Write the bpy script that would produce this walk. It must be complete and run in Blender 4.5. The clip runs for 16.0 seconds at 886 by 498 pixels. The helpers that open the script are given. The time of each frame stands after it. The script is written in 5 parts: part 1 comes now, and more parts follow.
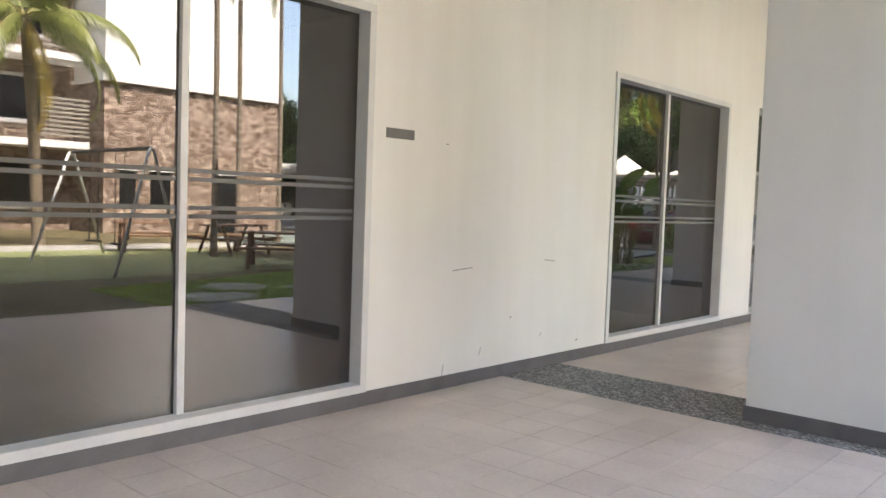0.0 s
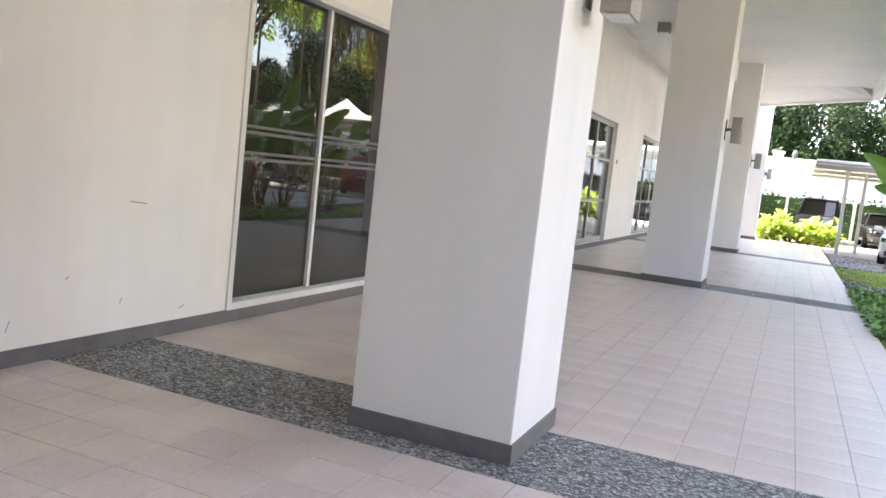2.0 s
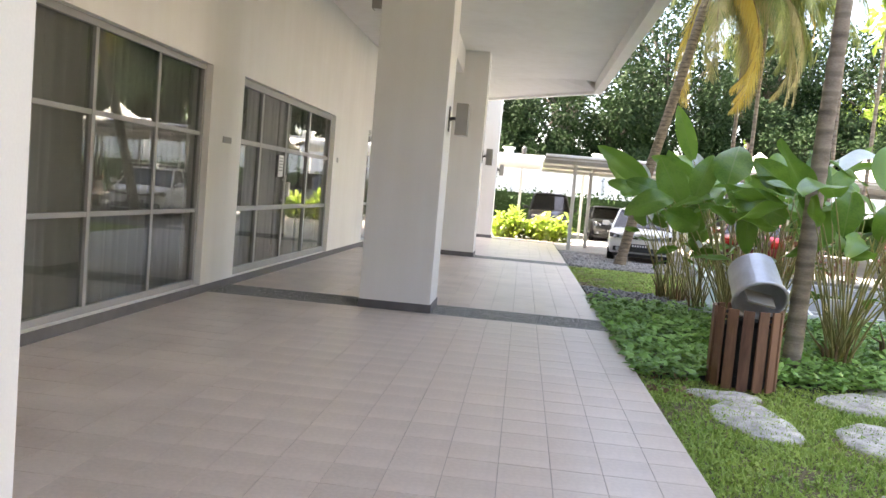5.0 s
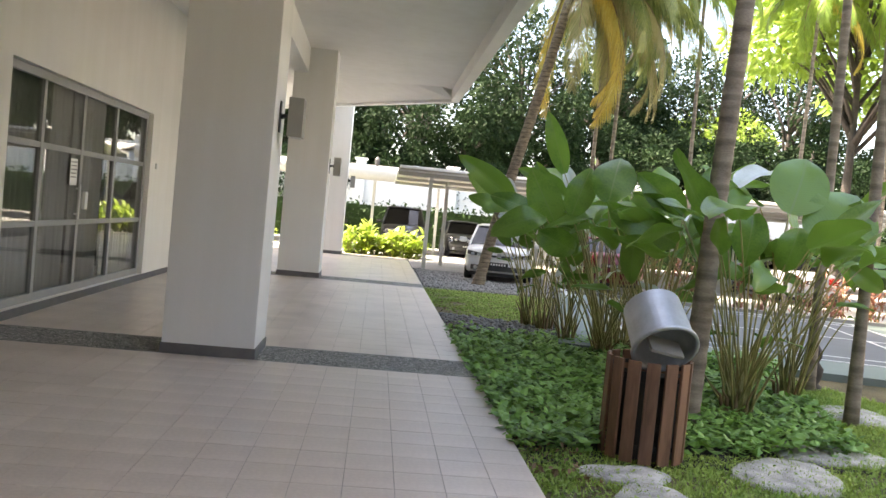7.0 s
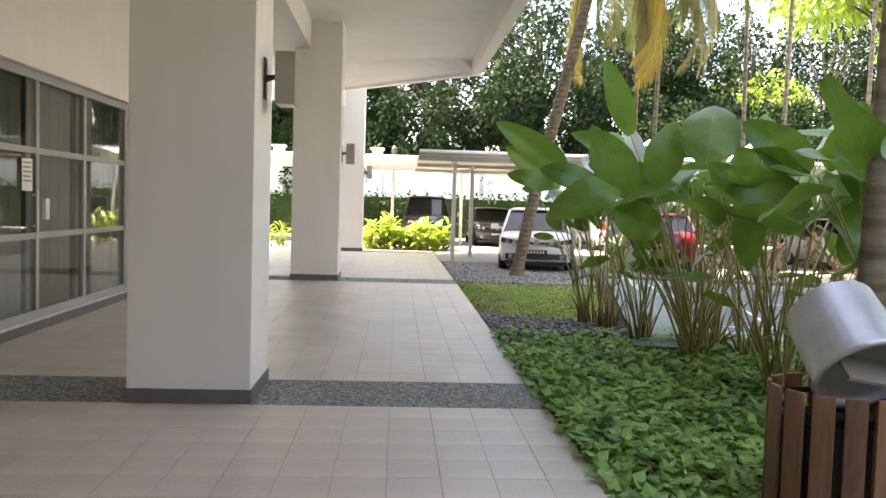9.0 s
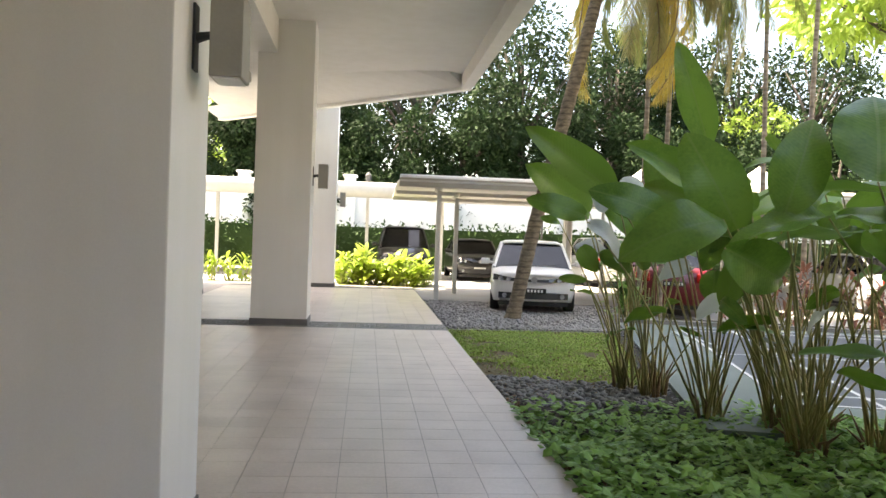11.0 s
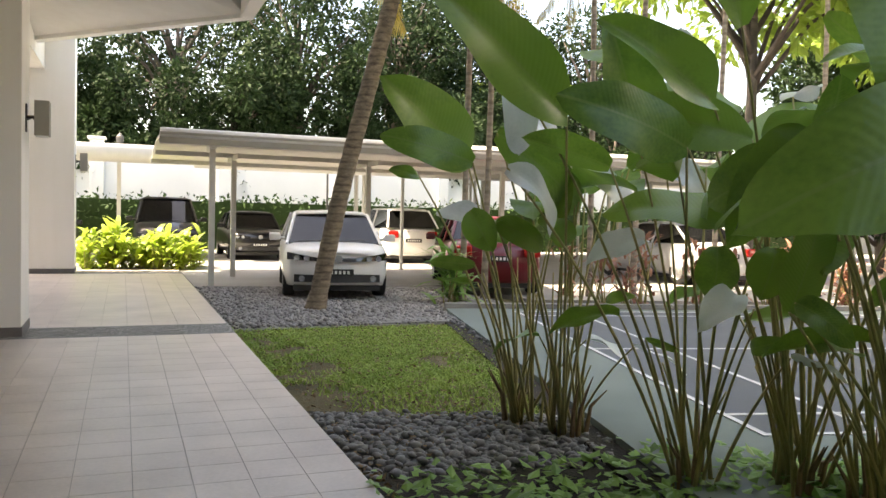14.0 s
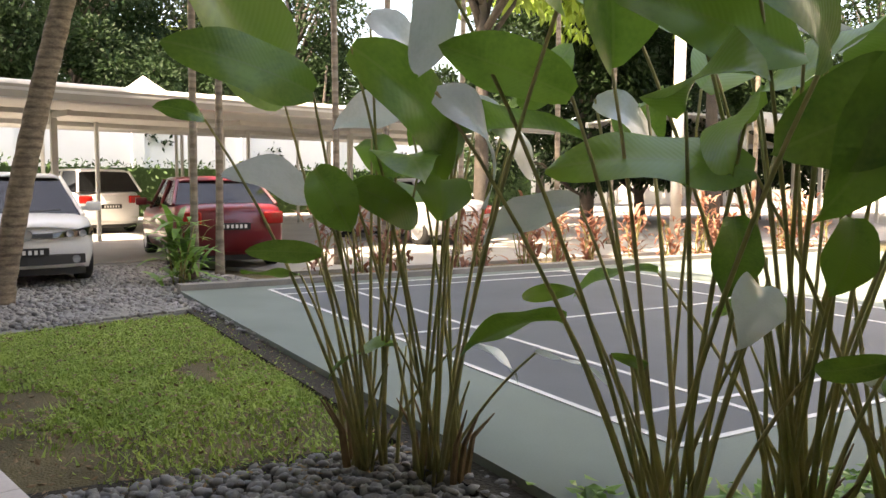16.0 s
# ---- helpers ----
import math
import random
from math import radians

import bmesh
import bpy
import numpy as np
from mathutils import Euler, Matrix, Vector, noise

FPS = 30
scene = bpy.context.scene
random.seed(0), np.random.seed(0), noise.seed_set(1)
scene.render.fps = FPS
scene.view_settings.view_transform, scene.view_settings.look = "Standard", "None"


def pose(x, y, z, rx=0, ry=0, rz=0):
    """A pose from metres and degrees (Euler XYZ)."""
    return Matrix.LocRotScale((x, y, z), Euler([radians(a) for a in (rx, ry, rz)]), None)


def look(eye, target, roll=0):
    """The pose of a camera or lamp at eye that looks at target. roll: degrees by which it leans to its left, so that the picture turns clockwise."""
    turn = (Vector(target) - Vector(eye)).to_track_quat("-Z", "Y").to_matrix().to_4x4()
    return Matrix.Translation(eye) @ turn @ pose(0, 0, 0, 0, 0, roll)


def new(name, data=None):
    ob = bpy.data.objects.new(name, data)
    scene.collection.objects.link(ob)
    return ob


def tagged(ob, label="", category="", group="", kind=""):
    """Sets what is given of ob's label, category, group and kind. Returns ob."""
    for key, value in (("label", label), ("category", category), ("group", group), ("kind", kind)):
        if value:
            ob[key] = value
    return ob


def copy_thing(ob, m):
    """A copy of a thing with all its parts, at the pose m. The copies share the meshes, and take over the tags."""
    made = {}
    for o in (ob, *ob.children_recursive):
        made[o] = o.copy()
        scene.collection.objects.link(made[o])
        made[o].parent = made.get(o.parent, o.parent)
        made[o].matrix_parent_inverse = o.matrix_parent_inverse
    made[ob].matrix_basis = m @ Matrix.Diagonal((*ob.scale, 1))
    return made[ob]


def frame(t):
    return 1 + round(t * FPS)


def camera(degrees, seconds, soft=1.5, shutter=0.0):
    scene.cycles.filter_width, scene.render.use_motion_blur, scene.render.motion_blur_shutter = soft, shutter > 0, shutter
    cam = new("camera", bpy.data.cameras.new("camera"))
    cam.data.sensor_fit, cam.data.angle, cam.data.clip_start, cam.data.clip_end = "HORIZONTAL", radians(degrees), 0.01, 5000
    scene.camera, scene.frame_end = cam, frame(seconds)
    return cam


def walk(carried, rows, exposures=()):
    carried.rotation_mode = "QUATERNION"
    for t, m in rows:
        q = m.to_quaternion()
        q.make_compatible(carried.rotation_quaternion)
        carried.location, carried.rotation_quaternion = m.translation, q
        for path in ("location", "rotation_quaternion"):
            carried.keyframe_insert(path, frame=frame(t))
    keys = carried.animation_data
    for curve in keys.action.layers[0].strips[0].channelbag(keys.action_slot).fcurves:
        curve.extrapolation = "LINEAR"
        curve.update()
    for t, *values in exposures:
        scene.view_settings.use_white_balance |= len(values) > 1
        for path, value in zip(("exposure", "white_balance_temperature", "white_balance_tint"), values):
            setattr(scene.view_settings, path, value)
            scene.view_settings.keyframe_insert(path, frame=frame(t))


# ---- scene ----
cam = camera(57.4, 16.0)
PATH = [
    (0, (0, 0, 1.5), (-1.336, 1.484, 1.387), 2.0),
    (0.5, (-0.035, 0.426, 1.508), (-1.144, 2.086, 1.396), 2.5),
    (1, (-0.017, 0.897, 1.51), (-0.951, 2.658, 1.351), 4.5),
    (1.5, (-0.123, 1.37, 1.487), (-0.940, 3.182, 1.261), 6.2),
    (2, (-0.134, 1.858, 1.484), (-0.908, 3.691, 1.282), 6.3),
    (2.5, (-0.171, 2.362, 1.485), (-1.015, 4.164, 1.287), 6.4),
    (3, (-0.245, 2.881, 1.51), (-0.902, 4.758, 1.299), 7.0),
    (3.5, (-0.161, 3.435, 1.53), (-0.466, 5.403, 1.349), 6.4),
    (4, (-0.238, 3.905, 1.535), (-0.469, 5.883, 1.346), 5.8),
    (6.5, (-0.177, 6.184, 1.702), (-0.146, 8.183, 1.645), 4.1),
    (7, (-0.165, 6.679, 1.661), (0.003, 8.67, 1.58), 5.5),
    (7.5, (-0.114, 7.199, 1.649), (0.116, 9.183, 1.538), 5.4),
    (8, (-0.162, 7.73, 1.62), (0.12, 9.705, 1.474), 4.7),
    (8.5, (-0.136, 8.272, 1.583), (0.099, 10.255, 1.462), 2.6),
    (9, (-0.202, 8.769, 1.585), (-0.087, 10.763, 1.475), 1.7),
    (11.5, (-0.401, 11.727, 1.619), (-0.143, 13.71, 1.658), 2.3),
    (12, (-0.365, 12.238, 1.65), (0.055, 14.189, 1.774), 3.2),
    (12.5, (-0.327, 12.742, 1.642), (0.09, 14.695, 1.755), 4.9),
    (13, (-0.349, 13.294, 1.629), (0.074, 15.248, 1.674), 4.8),
    (13.5, (-0.291, 13.85, 1.57), (0.159, 15.798, 1.54), 2.6),
    (14, (-0.281, 14.423, 1.511), (0.455, 16.281, 1.43), 1.4),
    (14.5, (-0.211, 14.857, 1.526), (0.858, 16.544, 1.419), 1.1),
    (15, (-0.182, 15.36, 1.5), (0.995, 16.97, 1.351), 1.3),
    (15.5, (-0.152, 15.869, 1.495), (1.171, 17.353, 1.273), 1.2),
    (16, (-0.085, 16.401, 1.512), (1.274, 17.858, 1.34), 0.4),
]
walk(cam, [(t, look(eye, target, roll)) for t, eye, target, roll in PATH],
     [(0.0, 3.78, 7000, 12), (2.0, 3.72, 6900, 15), (4.0, 3.48, 7300, 16), (6.5, 3.15, 7600, 13), (7.0, 2.95, 7700, 13), (7.5, 2.68, 7900, 13), (8.5, 2.58, 8000, 14), (9.0, 3.15, 8000, 14), (11.5, 2.7, 8300, 12), (12.5, 2.18, 8800, 12), (14.0, 2.7, 8600, 13), (15.0, 2.65, 9100, 15), (16.0, 2.75, 8700, 17)])

# ---------- world, sun, exposure ----------
SUN_EL, SUN_AZ = 60.0, -87.0      # azimuth from +y towards +x
world = bpy.data.worlds.new("sky")
scene.world = world
world.use_nodes = True
wn = world.node_tree.nodes
sky = wn.new("ShaderNodeTexSky")
sky.sky_type, sky.sun_disc = "NISHITA", False
sky.sun_elevation, sky.sun_rotation = radians(SUN_EL), radians(SUN_AZ)
sky.dust_density, sky.air_density = 3.0, 1.0
wn["Background"].inputs["Strength"].default_value = 0.15
world.node_tree.links.new(sky.outputs[0], wn["Background"].inputs["Color"])
sun = new("sun", bpy.data.lights.new("sun", "SUN"))
sun.data.energy, sun.data.angle, sun.data.color = 3.6, radians(0.6), (1.0, 0.95, 0.86)
_d = Vector((math.sin(radians(SUN_AZ)) * math.cos(radians(SUN_EL)), math.cos(radians(SUN_AZ)) * math.cos(radians(SUN_EL)), math.sin(radians(SUN_EL))))
sun.matrix_world = look(_d * 60, (0, 0, 0))

FLOOR, GROUND = 0.06, 0.0
WALL = -4.15                       # face of the long wall
EDGE = 0.98                        # outer edge of the paving
rnd = random.Random(7)


# ---------- materials ----------
def mat(name, col, rough=0.6, metal=0.0, var=0.15, scale=6.0, fine=60.0, bump=0.15, dist=0.004, col2=None, spec=0.5, island=0.0, coat=0.0, stretch=(1, 1, 1), trans=0.0, glow=(0.0, 0.0, 0.0)):
    """Colour with large stains and fine grain, and a fine relief."""
    m = bpy.data.materials.new(name)
    m.use_nodes = True
    n, l = m.node_tree.nodes, m.node_tree.links
    b = n["Principled BSDF"]
    b.inputs["Roughness"].default_value, b.inputs["Metallic"].default_value = rough, metal
    b.inputs["Specular IOR Level"].default_value, b.inputs["Coat Weight"].default_value = spec, coat
    co = n.new("ShaderNodeTexCoord")
    mp = n.new("ShaderNodeMapping")
    mp.inputs["Scale"].default_value = stretch
    l.new(co.outputs["Object"], mp.inputs["Vector"])
    a, f = n.new("ShaderNodeTexNoise"), n.new("ShaderNodeTexNoise")
    a.inputs["Scale"].default_value, f.inputs["Scale"].default_value = scale, fine
    a.inputs["Detail"].default_value = 5
    l.new(mp.outputs[0], a.inputs["Vector"]), l.new(mp.outputs[0], f.inputs["Vector"])
    mixv = n.new("ShaderNodeMath")
    mixv.operation, mixv.inputs[1].default_value = "MULTIPLY_ADD", 0.45
    l.new(f.outputs["Fac"], mixv.inputs[0]), l.new(a.outputs["Fac"], mixv.inputs[2])
    src = mixv.outputs[0]
    if island:
        oi, ge, ad, fr, sc = n.new("ShaderNodeObjectInfo"), n.new("ShaderNodeNewGeometry"), n.new("ShaderNodeMath"), n.new("ShaderNodeMath"), n.new("ShaderNodeMath")
        l.new(oi.outputs["Random"], ad.inputs[0]), l.new(ge.outputs["Random Per Island"], ad.inputs[1])
        fr.operation = "FRACT"
        l.new(ad.outputs[0], fr.inputs[0])
        sc.operation, sc.inputs[1].default_value = "MULTIPLY_ADD", island
        l.new(fr.outputs[0], sc.inputs[0]), l.new(src, sc.inputs[2])
        src = sc.outputs[0]
    r = n.new("ShaderNodeValToRGB")
    c2 = col2 or tuple(min(1, c * (1 + var)) for c in col)
    c1 = col if col2 else tuple(c * (1 - var) for c in col)
    r.color_ramp.elements[0].color, r.color_ramp.elements[1].color = (*c1, 1), (*c2, 1)
    r.color_ramp.elements[0].position, r.color_ramp.elements[1].position = 0.45, 0.95 + island
    l.new(src, r.inputs[0]), l.new(r.outputs[0], b.inputs["Base Color"])
    if bump:
        bp = n.new("ShaderNodeBump")
        bp.inputs["Strength"].default_value, bp.inputs["Distance"].default_value = bump, dist
        l.new(f.outputs["Fac"], bp.inputs["Height"]), l.new(bp.outputs[0], b.inputs["Normal"])
    if trans:
        t, mx, out, hs = n.new("ShaderNodeBsdfTranslucent"), n.new("ShaderNodeMixShader"), n["Material Output"], n.new("ShaderNodeMixRGB")
        hs.blend_type = "ADD"
        hs.inputs[0].default_value, hs.inputs[2].default_value = 1.0, (*glow, 1)
        l.new(r.outputs[0], hs.inputs[1]), l.new(hs.outputs[0], t.inputs["Color"])
        mx.inputs[0].default_value = trans
        l.new(b.outputs[0], mx.inputs[1]), l.new(t.outputs[0], mx.inputs[2]), l.new(mx.outputs[0], out.inputs["Surface"])
    return m


def glass_mat(name, tint, r0, rough=0.0):
    """A thin tinted pane: what passes is tinted, what is thrown back is clear. r0: its gloss seen straight on, growing towards a slant."""
    m = bpy.data.materials.new(name)
    m.use_nodes = True
    n, l = m.node_tree.nodes, m.node_tree.links
    t, g, lw, pw, ma, mx = n.new("ShaderNodeBsdfTransparent"), n.new("ShaderNodeBsdfGlossy"), n.new("ShaderNodeLayerWeight"), n.new("ShaderNodeMath"), n.new("ShaderNodeMath"), n.new("ShaderNodeMixShader")
    t.inputs["Color"].default_value = (*tint, 1)
    g.inputs["Roughness"].default_value = rough
    pw.operation, pw.inputs[1].default_value = "POWER", 5.0
    ma.operation, ma.inputs[1].default_value, ma.inputs[2].default_value = "MULTIPLY_ADD", 1 - r0, r0
    lw.inputs["Blend"].default_value = 0.5
    l.new(lw.outputs["Facing"], pw.inputs[0]), l.new(pw.outputs[0], ma.inputs[0]), l.new(ma.outputs[0], mx.inputs[0])
    l.new(t.outputs[0], mx.inputs[1]), l.new(g.outputs[0], mx.inputs[2])
    l.new(mx.outputs[0], n["Material Output"].inputs["Surface"])
    return m


def wall_mat(name, col):
    """Emulsion on plaster: roller texture, faint streaks that run down, scuffs."""
    m = mat(name, col, 0.75, var=0.05, scale=0.7, fine=140, bump=0.12, dist=0.002, spec=0.25)
    n, l = m.node_tree.nodes, m.node_tree.links
    b = n["Principled BSDF"]
    co, mp, s = n.new("ShaderNodeTexCoord"), n.new("ShaderNodeMapping"), n.new("ShaderNodeTexNoise")
    mp.inputs["Scale"].default_value = (1.4, 1.4, 0.12)
    s.inputs["Scale"].default_value, s.inputs["Detail"].default_value = 3.0, 6
    l.new(co.outputs["Object"], mp.inputs[0]), l.new(mp.outputs[0], s.inputs["Vector"])
    r, mx = n.new("ShaderNodeValToRGB"), n.new("ShaderNodeMixRGB")
    r.color_ramp.elements[0].position, r.color_ramp.elements[1].position = 0.3, 0.62
    r.color_ramp.elements[0].color, r.color_ramp.elements[1].color = (0.965, 0.96, 0.945, 1), (1, 1, 1, 1)
    mx.blend_type = "MULTIPLY"
    mx.inputs[0].default_value = 1
    old = b.inputs["Base Color"].links[0].from_socket
    l.new(s.outputs["Fac"], r.inputs[0]), l.new(old, mx.inputs[1]), l.new(r.outputs[0], mx.inputs[2]), l.new(mx.outputs[0], b.inputs["Base Color"])
    return m


M_WALL = wall_mat("wall_paint", (0.80, 0.79, 0.75))
M_COL = wall_mat("column_paint", (0.76, 0.755, 0.735))
M_CEIL = wall_mat("ceiling_paint", (0.80, 0.79, 0.76))
M_SKIRT = mat("grey_skirting_paint", (0.13, 0.125, 0.125), 0.6, var=0.15)
M_TILE = mat("ceramic_floor_tile", (0.47, 0.385, 0.335), 0.34, var=0.0, scale=1.6, fine=45, bump=0.12, dist=0.002, col2=(0.66, 0.56, 0.495), island=0.12, spec=0.7)
M_GROUT = mat("grout", (0.36, 0.315, 0.28), 0.9)
def wash_mat():
    """Small pebbles set in mortar and washed proud."""
    m = mat("pebble_wash", (0.07, 0.068, 0.065), 0.75, scale=9, fine=90, bump=0.0)
    n, l = m.node_tree.nodes, m.node_tree.links
    b = n["Principled BSDF"]
    co, mp, v, e = n.new("ShaderNodeTexCoord"), n.new("ShaderNodeMapping"), n.new("ShaderNodeTexVoronoi"), n.new("ShaderNodeTexVoronoi")
    mp.inputs["Scale"].default_value = (44, 66, 50)
    mp.inputs["Rotation"].default_value = (0, 0, 0.5)
    v.inputs["Scale"].default_value = e.inputs["Scale"].default_value = 1.0
    e.feature = "DISTANCE_TO_EDGE"
    l.new(co.outputs["Object"], mp.inputs[0]), l.new(mp.outputs[0], v.inputs["Vector"]), l.new(mp.outputs[0], e.inputs["Vector"])
    sp, r, mr, mx, bp = n.new("ShaderNodeSeparateColor"), n.new("ShaderNodeValToRGB"), n.new("ShaderNodeMapRange"), n.new("ShaderNodeMixRGB"), n.new("ShaderNodeBump")
    r.color_ramp.elements[0].color, r.color_ramp.elements[1].color = (0.09, 0.087, 0.083, 1), (0.62, 0.60, 0.56, 1)
    mr.inputs["From Max"].default_value = 0.14
    mx.inputs[1].default_value = (0.06, 0.058, 0.054, 1)
    bp.inputs["Distance"].default_value = 0.006
    l.new(v.outputs["Color"], sp.inputs[0]), l.new(sp.outputs[0], r.inputs[0]), l.new(e.outputs["Distance"], mr.inputs[0])
    l.new(mr.outputs[0], mx.inputs[0]), l.new(r.outputs[0], mx.inputs[2]), l.new(mx.outputs[0], b.inputs["Base Color"])
    l.new(mr.outputs[0], bp.inputs["Height"]), l.new(bp.outputs[0], b.inputs["Normal"])
    return m


M_WASH = wash_mat()
M_FRAME_W = mat("white_aluminium", (0.66, 0.66, 0.64), 0.4, var=0.05, bump=0.03)
M_FRAME_G = mat("grey_aluminium", (0.34, 0.34, 0.33), 0.4, metal=0.15, var=0.06, bump=0.03)
M_GLASS = glass_mat("tinted_glass", (0.34, 0.305, 0.265), 0.15)
_n, _l = M_GLASS.node_tree.nodes, M_GLASS.node_tree.links
_df, _mx = _n.new("ShaderNodeBsdfDiffuse"), _n.new("ShaderNodeMixShader")      # thin grey-brown diffuse veil over the panes
_df.inputs["Color"].default_value, _mx.inputs[0].default_value = (0.36, 0.32, 0.28, 1), 0.055
_l.new(_n["Mix Shader"].outputs[0], _mx.inputs[1]), _l.new(_df.outputs[0], _mx.inputs[2]), _l.new(_mx.outputs[0], _n["Material Output"].inputs["Surface"])
M_GLASS_C = glass_mat("clear_glass", (0.82, 0.84, 0.82), 0.10)
M_FROST = glass_mat("frosted_film", (0.35, 0.35, 0.34), 0.03, 0.4)
_n, _l = M_FROST.node_tree.nodes, M_FROST.node_tree.links
_df, _mx = _n.new("ShaderNodeBsdfDiffuse"), _n.new("ShaderNodeMixShader")
_df.inputs["Color"].default_value, _mx.inputs[0].default_value = (0.5, 0.5, 0.49, 1), 0.28
_l.new(_n["Mix Shader"].outputs[0], _mx.inputs[1]), _l.new(_df.outputs[0], _mx.inputs[2]), _l.new(_mx.outputs[0], _n["Material Output"].inputs["Surface"])
# One dark brown for all room surfaces puts the unlit interior into the colour.
M_ROOM = mat("unlit_room_shade", (0.16, 0.14, 0.12), 0.8)
M_CURT = mat("grey_curtain", (0.42, 0.41, 0.385), 0.9, var=0.12, scale=3, fine=200, bump=0.2, trans=0.25)
M_SOIL = mat("soil", (0.03, 0.024, 0.017), 0.95, var=0.3, scale=5, fine=50, bump=0.8, dist=0.02)
M_LAWN = mat("lawn_base", (0.06, 0.055, 0.025), 0.95, scale=1.6, fine=70, bump=0.9, dist=0.02, col2=(0.17, 0.135, 0.065))
M_GRASS = mat("grass_blade", (0.13, 0.27, 0.04), 0.6, scale=1.3, fine=8, bump=0, col2=(0.34, 0.46, 0.10), island=0.35, trans=0.35)
M_COVER = mat("ground_cover_leaf", (0.014, 0.060, 0.010), 0.42, scale=2, fine=30, bump=0.1, col2=(0.20, 0.38, 0.075), island=0.5, trans=0.22)
M_LEAF = mat("broad_leaf_upper", (0.042, 0.125, 0.017), 0.36, scale=3, fine=30, bump=0.1, dist=0.002, col2=(0.15, 0.28, 0.045), island=0.45, trans=0.34, spec=0.5, coat=0.08, glow=(0.02, 0.03, 0.0))
# The sky's silvery sheen on some leaves is put into this pale colour.
M_LEAF_SHEEN = mat("broad_leaf_with_painted_sheen", (0.50, 0.57, 0.54), 0.28, scale=3, fine=30, bump=0.1, dist=0.002, col2=(0.70, 0.75, 0.75), island=0.3, trans=0.2)
def veined(m):
    """Fine side veins as relief, and a pale midrib, on a leaf whose length runs along its own x."""
    n, l = m.node_tree.nodes, m.node_tree.links
    b = n["Principled BSDF"]
    co, sp, ab, ma, si, bp = n.new("ShaderNodeTexCoord"), n.new("ShaderNodeSeparateXYZ"), n.new("ShaderNodeMath"), n.new("ShaderNodeMath"), n.new("ShaderNodeMath"), n.new("ShaderNodeBump")
    l.new(co.outputs["Object"], sp.inputs[0]), l.new(sp.outputs["Y"], ab.inputs[0])
    ab.operation, ma.operation, si.operation = "ABSOLUTE", "MULTIPLY_ADD", "SINE"
    ma.inputs[1].default_value = -0.55
    sc = n.new("ShaderNodeMath")
    sc.operation, sc.inputs[1].default_value = "MULTIPLY", 190.0
    l.new(ab.outputs[0], ma.inputs[0]), l.new(sp.outputs["X"], ma.inputs[2]), l.new(ma.outputs[0], sc.inputs[0]), l.new(sc.outputs[0], si.inputs[0])
    bp.inputs["Strength"].default_value, bp.inputs["Distance"].default_value = 0.10, 0.003
    l.new(si.outputs[0], bp.inputs["Height"]), l.new(bp.outputs[0], b.inputs["Normal"])
    mr, mx = n.new("ShaderNodeMapRange"), n.new("ShaderNodeMixRGB")
    mr.inputs["From Min"].default_value, mr.inputs["From Max"].default_value = 0.006, 0.013
    mx.inputs[1].default_value = (0.17, 0.27, 0.07, 1)
    old = b.inputs["Base Color"].links[0].from_socket
    l.new(ab.outputs[0], mr.inputs[0]), l.new(mr.outputs[0], mx.inputs[0]), l.new(old, mx.inputs[2]), l.new(mx.outputs[0], b.inputs["Base Color"])
    return m


veined(M_LEAF)
M_STEM = mat("leaf_stalk", (0.15, 0.185, 0.045), 0.5, scale=8, fine=30, bump=0.1, col2=(0.36, 0.31, 0.13), island=0.2)
M_DRY = mat("dry_sheath", (0.16, 0.10, 0.05), 0.9, col2=(0.26, 0.18, 0.10), scale=12)
M_BARK = mat("palm_bark", (0.085, 0.064, 0.045), 0.9, scale=9, fine=40, bump=0.7, dist=0.01, col2=(0.30, 0.24, 0.17), stretch=(1, 1, 2.5))
M_BARK2 = mat("smooth_bark", (0.15, 0.118, 0.088), 0.85, scale=4, fine=40, bump=0.5, dist=0.006, col2=(0.34, 0.285, 0.225), stretch=(1, 1, 3))
def ringed(m, per_metre):
    """Dark leaf scars round a palm's trunk."""
    n, l = m.node_tree.nodes, m.node_tree.links
    b = n["Principled BSDF"]
    co, mp, w, r, mx = n.new("ShaderNodeTexCoord"), n.new("ShaderNodeMapping"), n.new("ShaderNodeTexWave"), n.new("ShaderNodeValToRGB"), n.new("ShaderNodeMixRGB")
    w.bands_direction = "Z"
    w.inputs["Scale"].default_value, w.inputs["Distortion"].default_value, w.inputs["Detail"].default_value = per_metre * 0.314, 1.2, 2
    r.color_ramp.elements[0].position, r.color_ramp.elements[1].position = 0.05, 0.3
    r.color_ramp.elements[0].color = (0.68, 0.66, 0.64, 1)
    mx.blend_type = "MULTIPLY"
    mx.inputs[0].default_value = 1
    old = b.inputs["Base Color"].links[0].from_socket
    l.new(co.outputs["Object"], w.inputs["Vector"]), l.new(w.outputs["Fac"], r.inputs[0])
    l.new(old, mx.inputs[1]), l.new(r.outputs[0], mx.inputs[2]), l.new(mx.outputs[0], b.inputs["Base Color"])


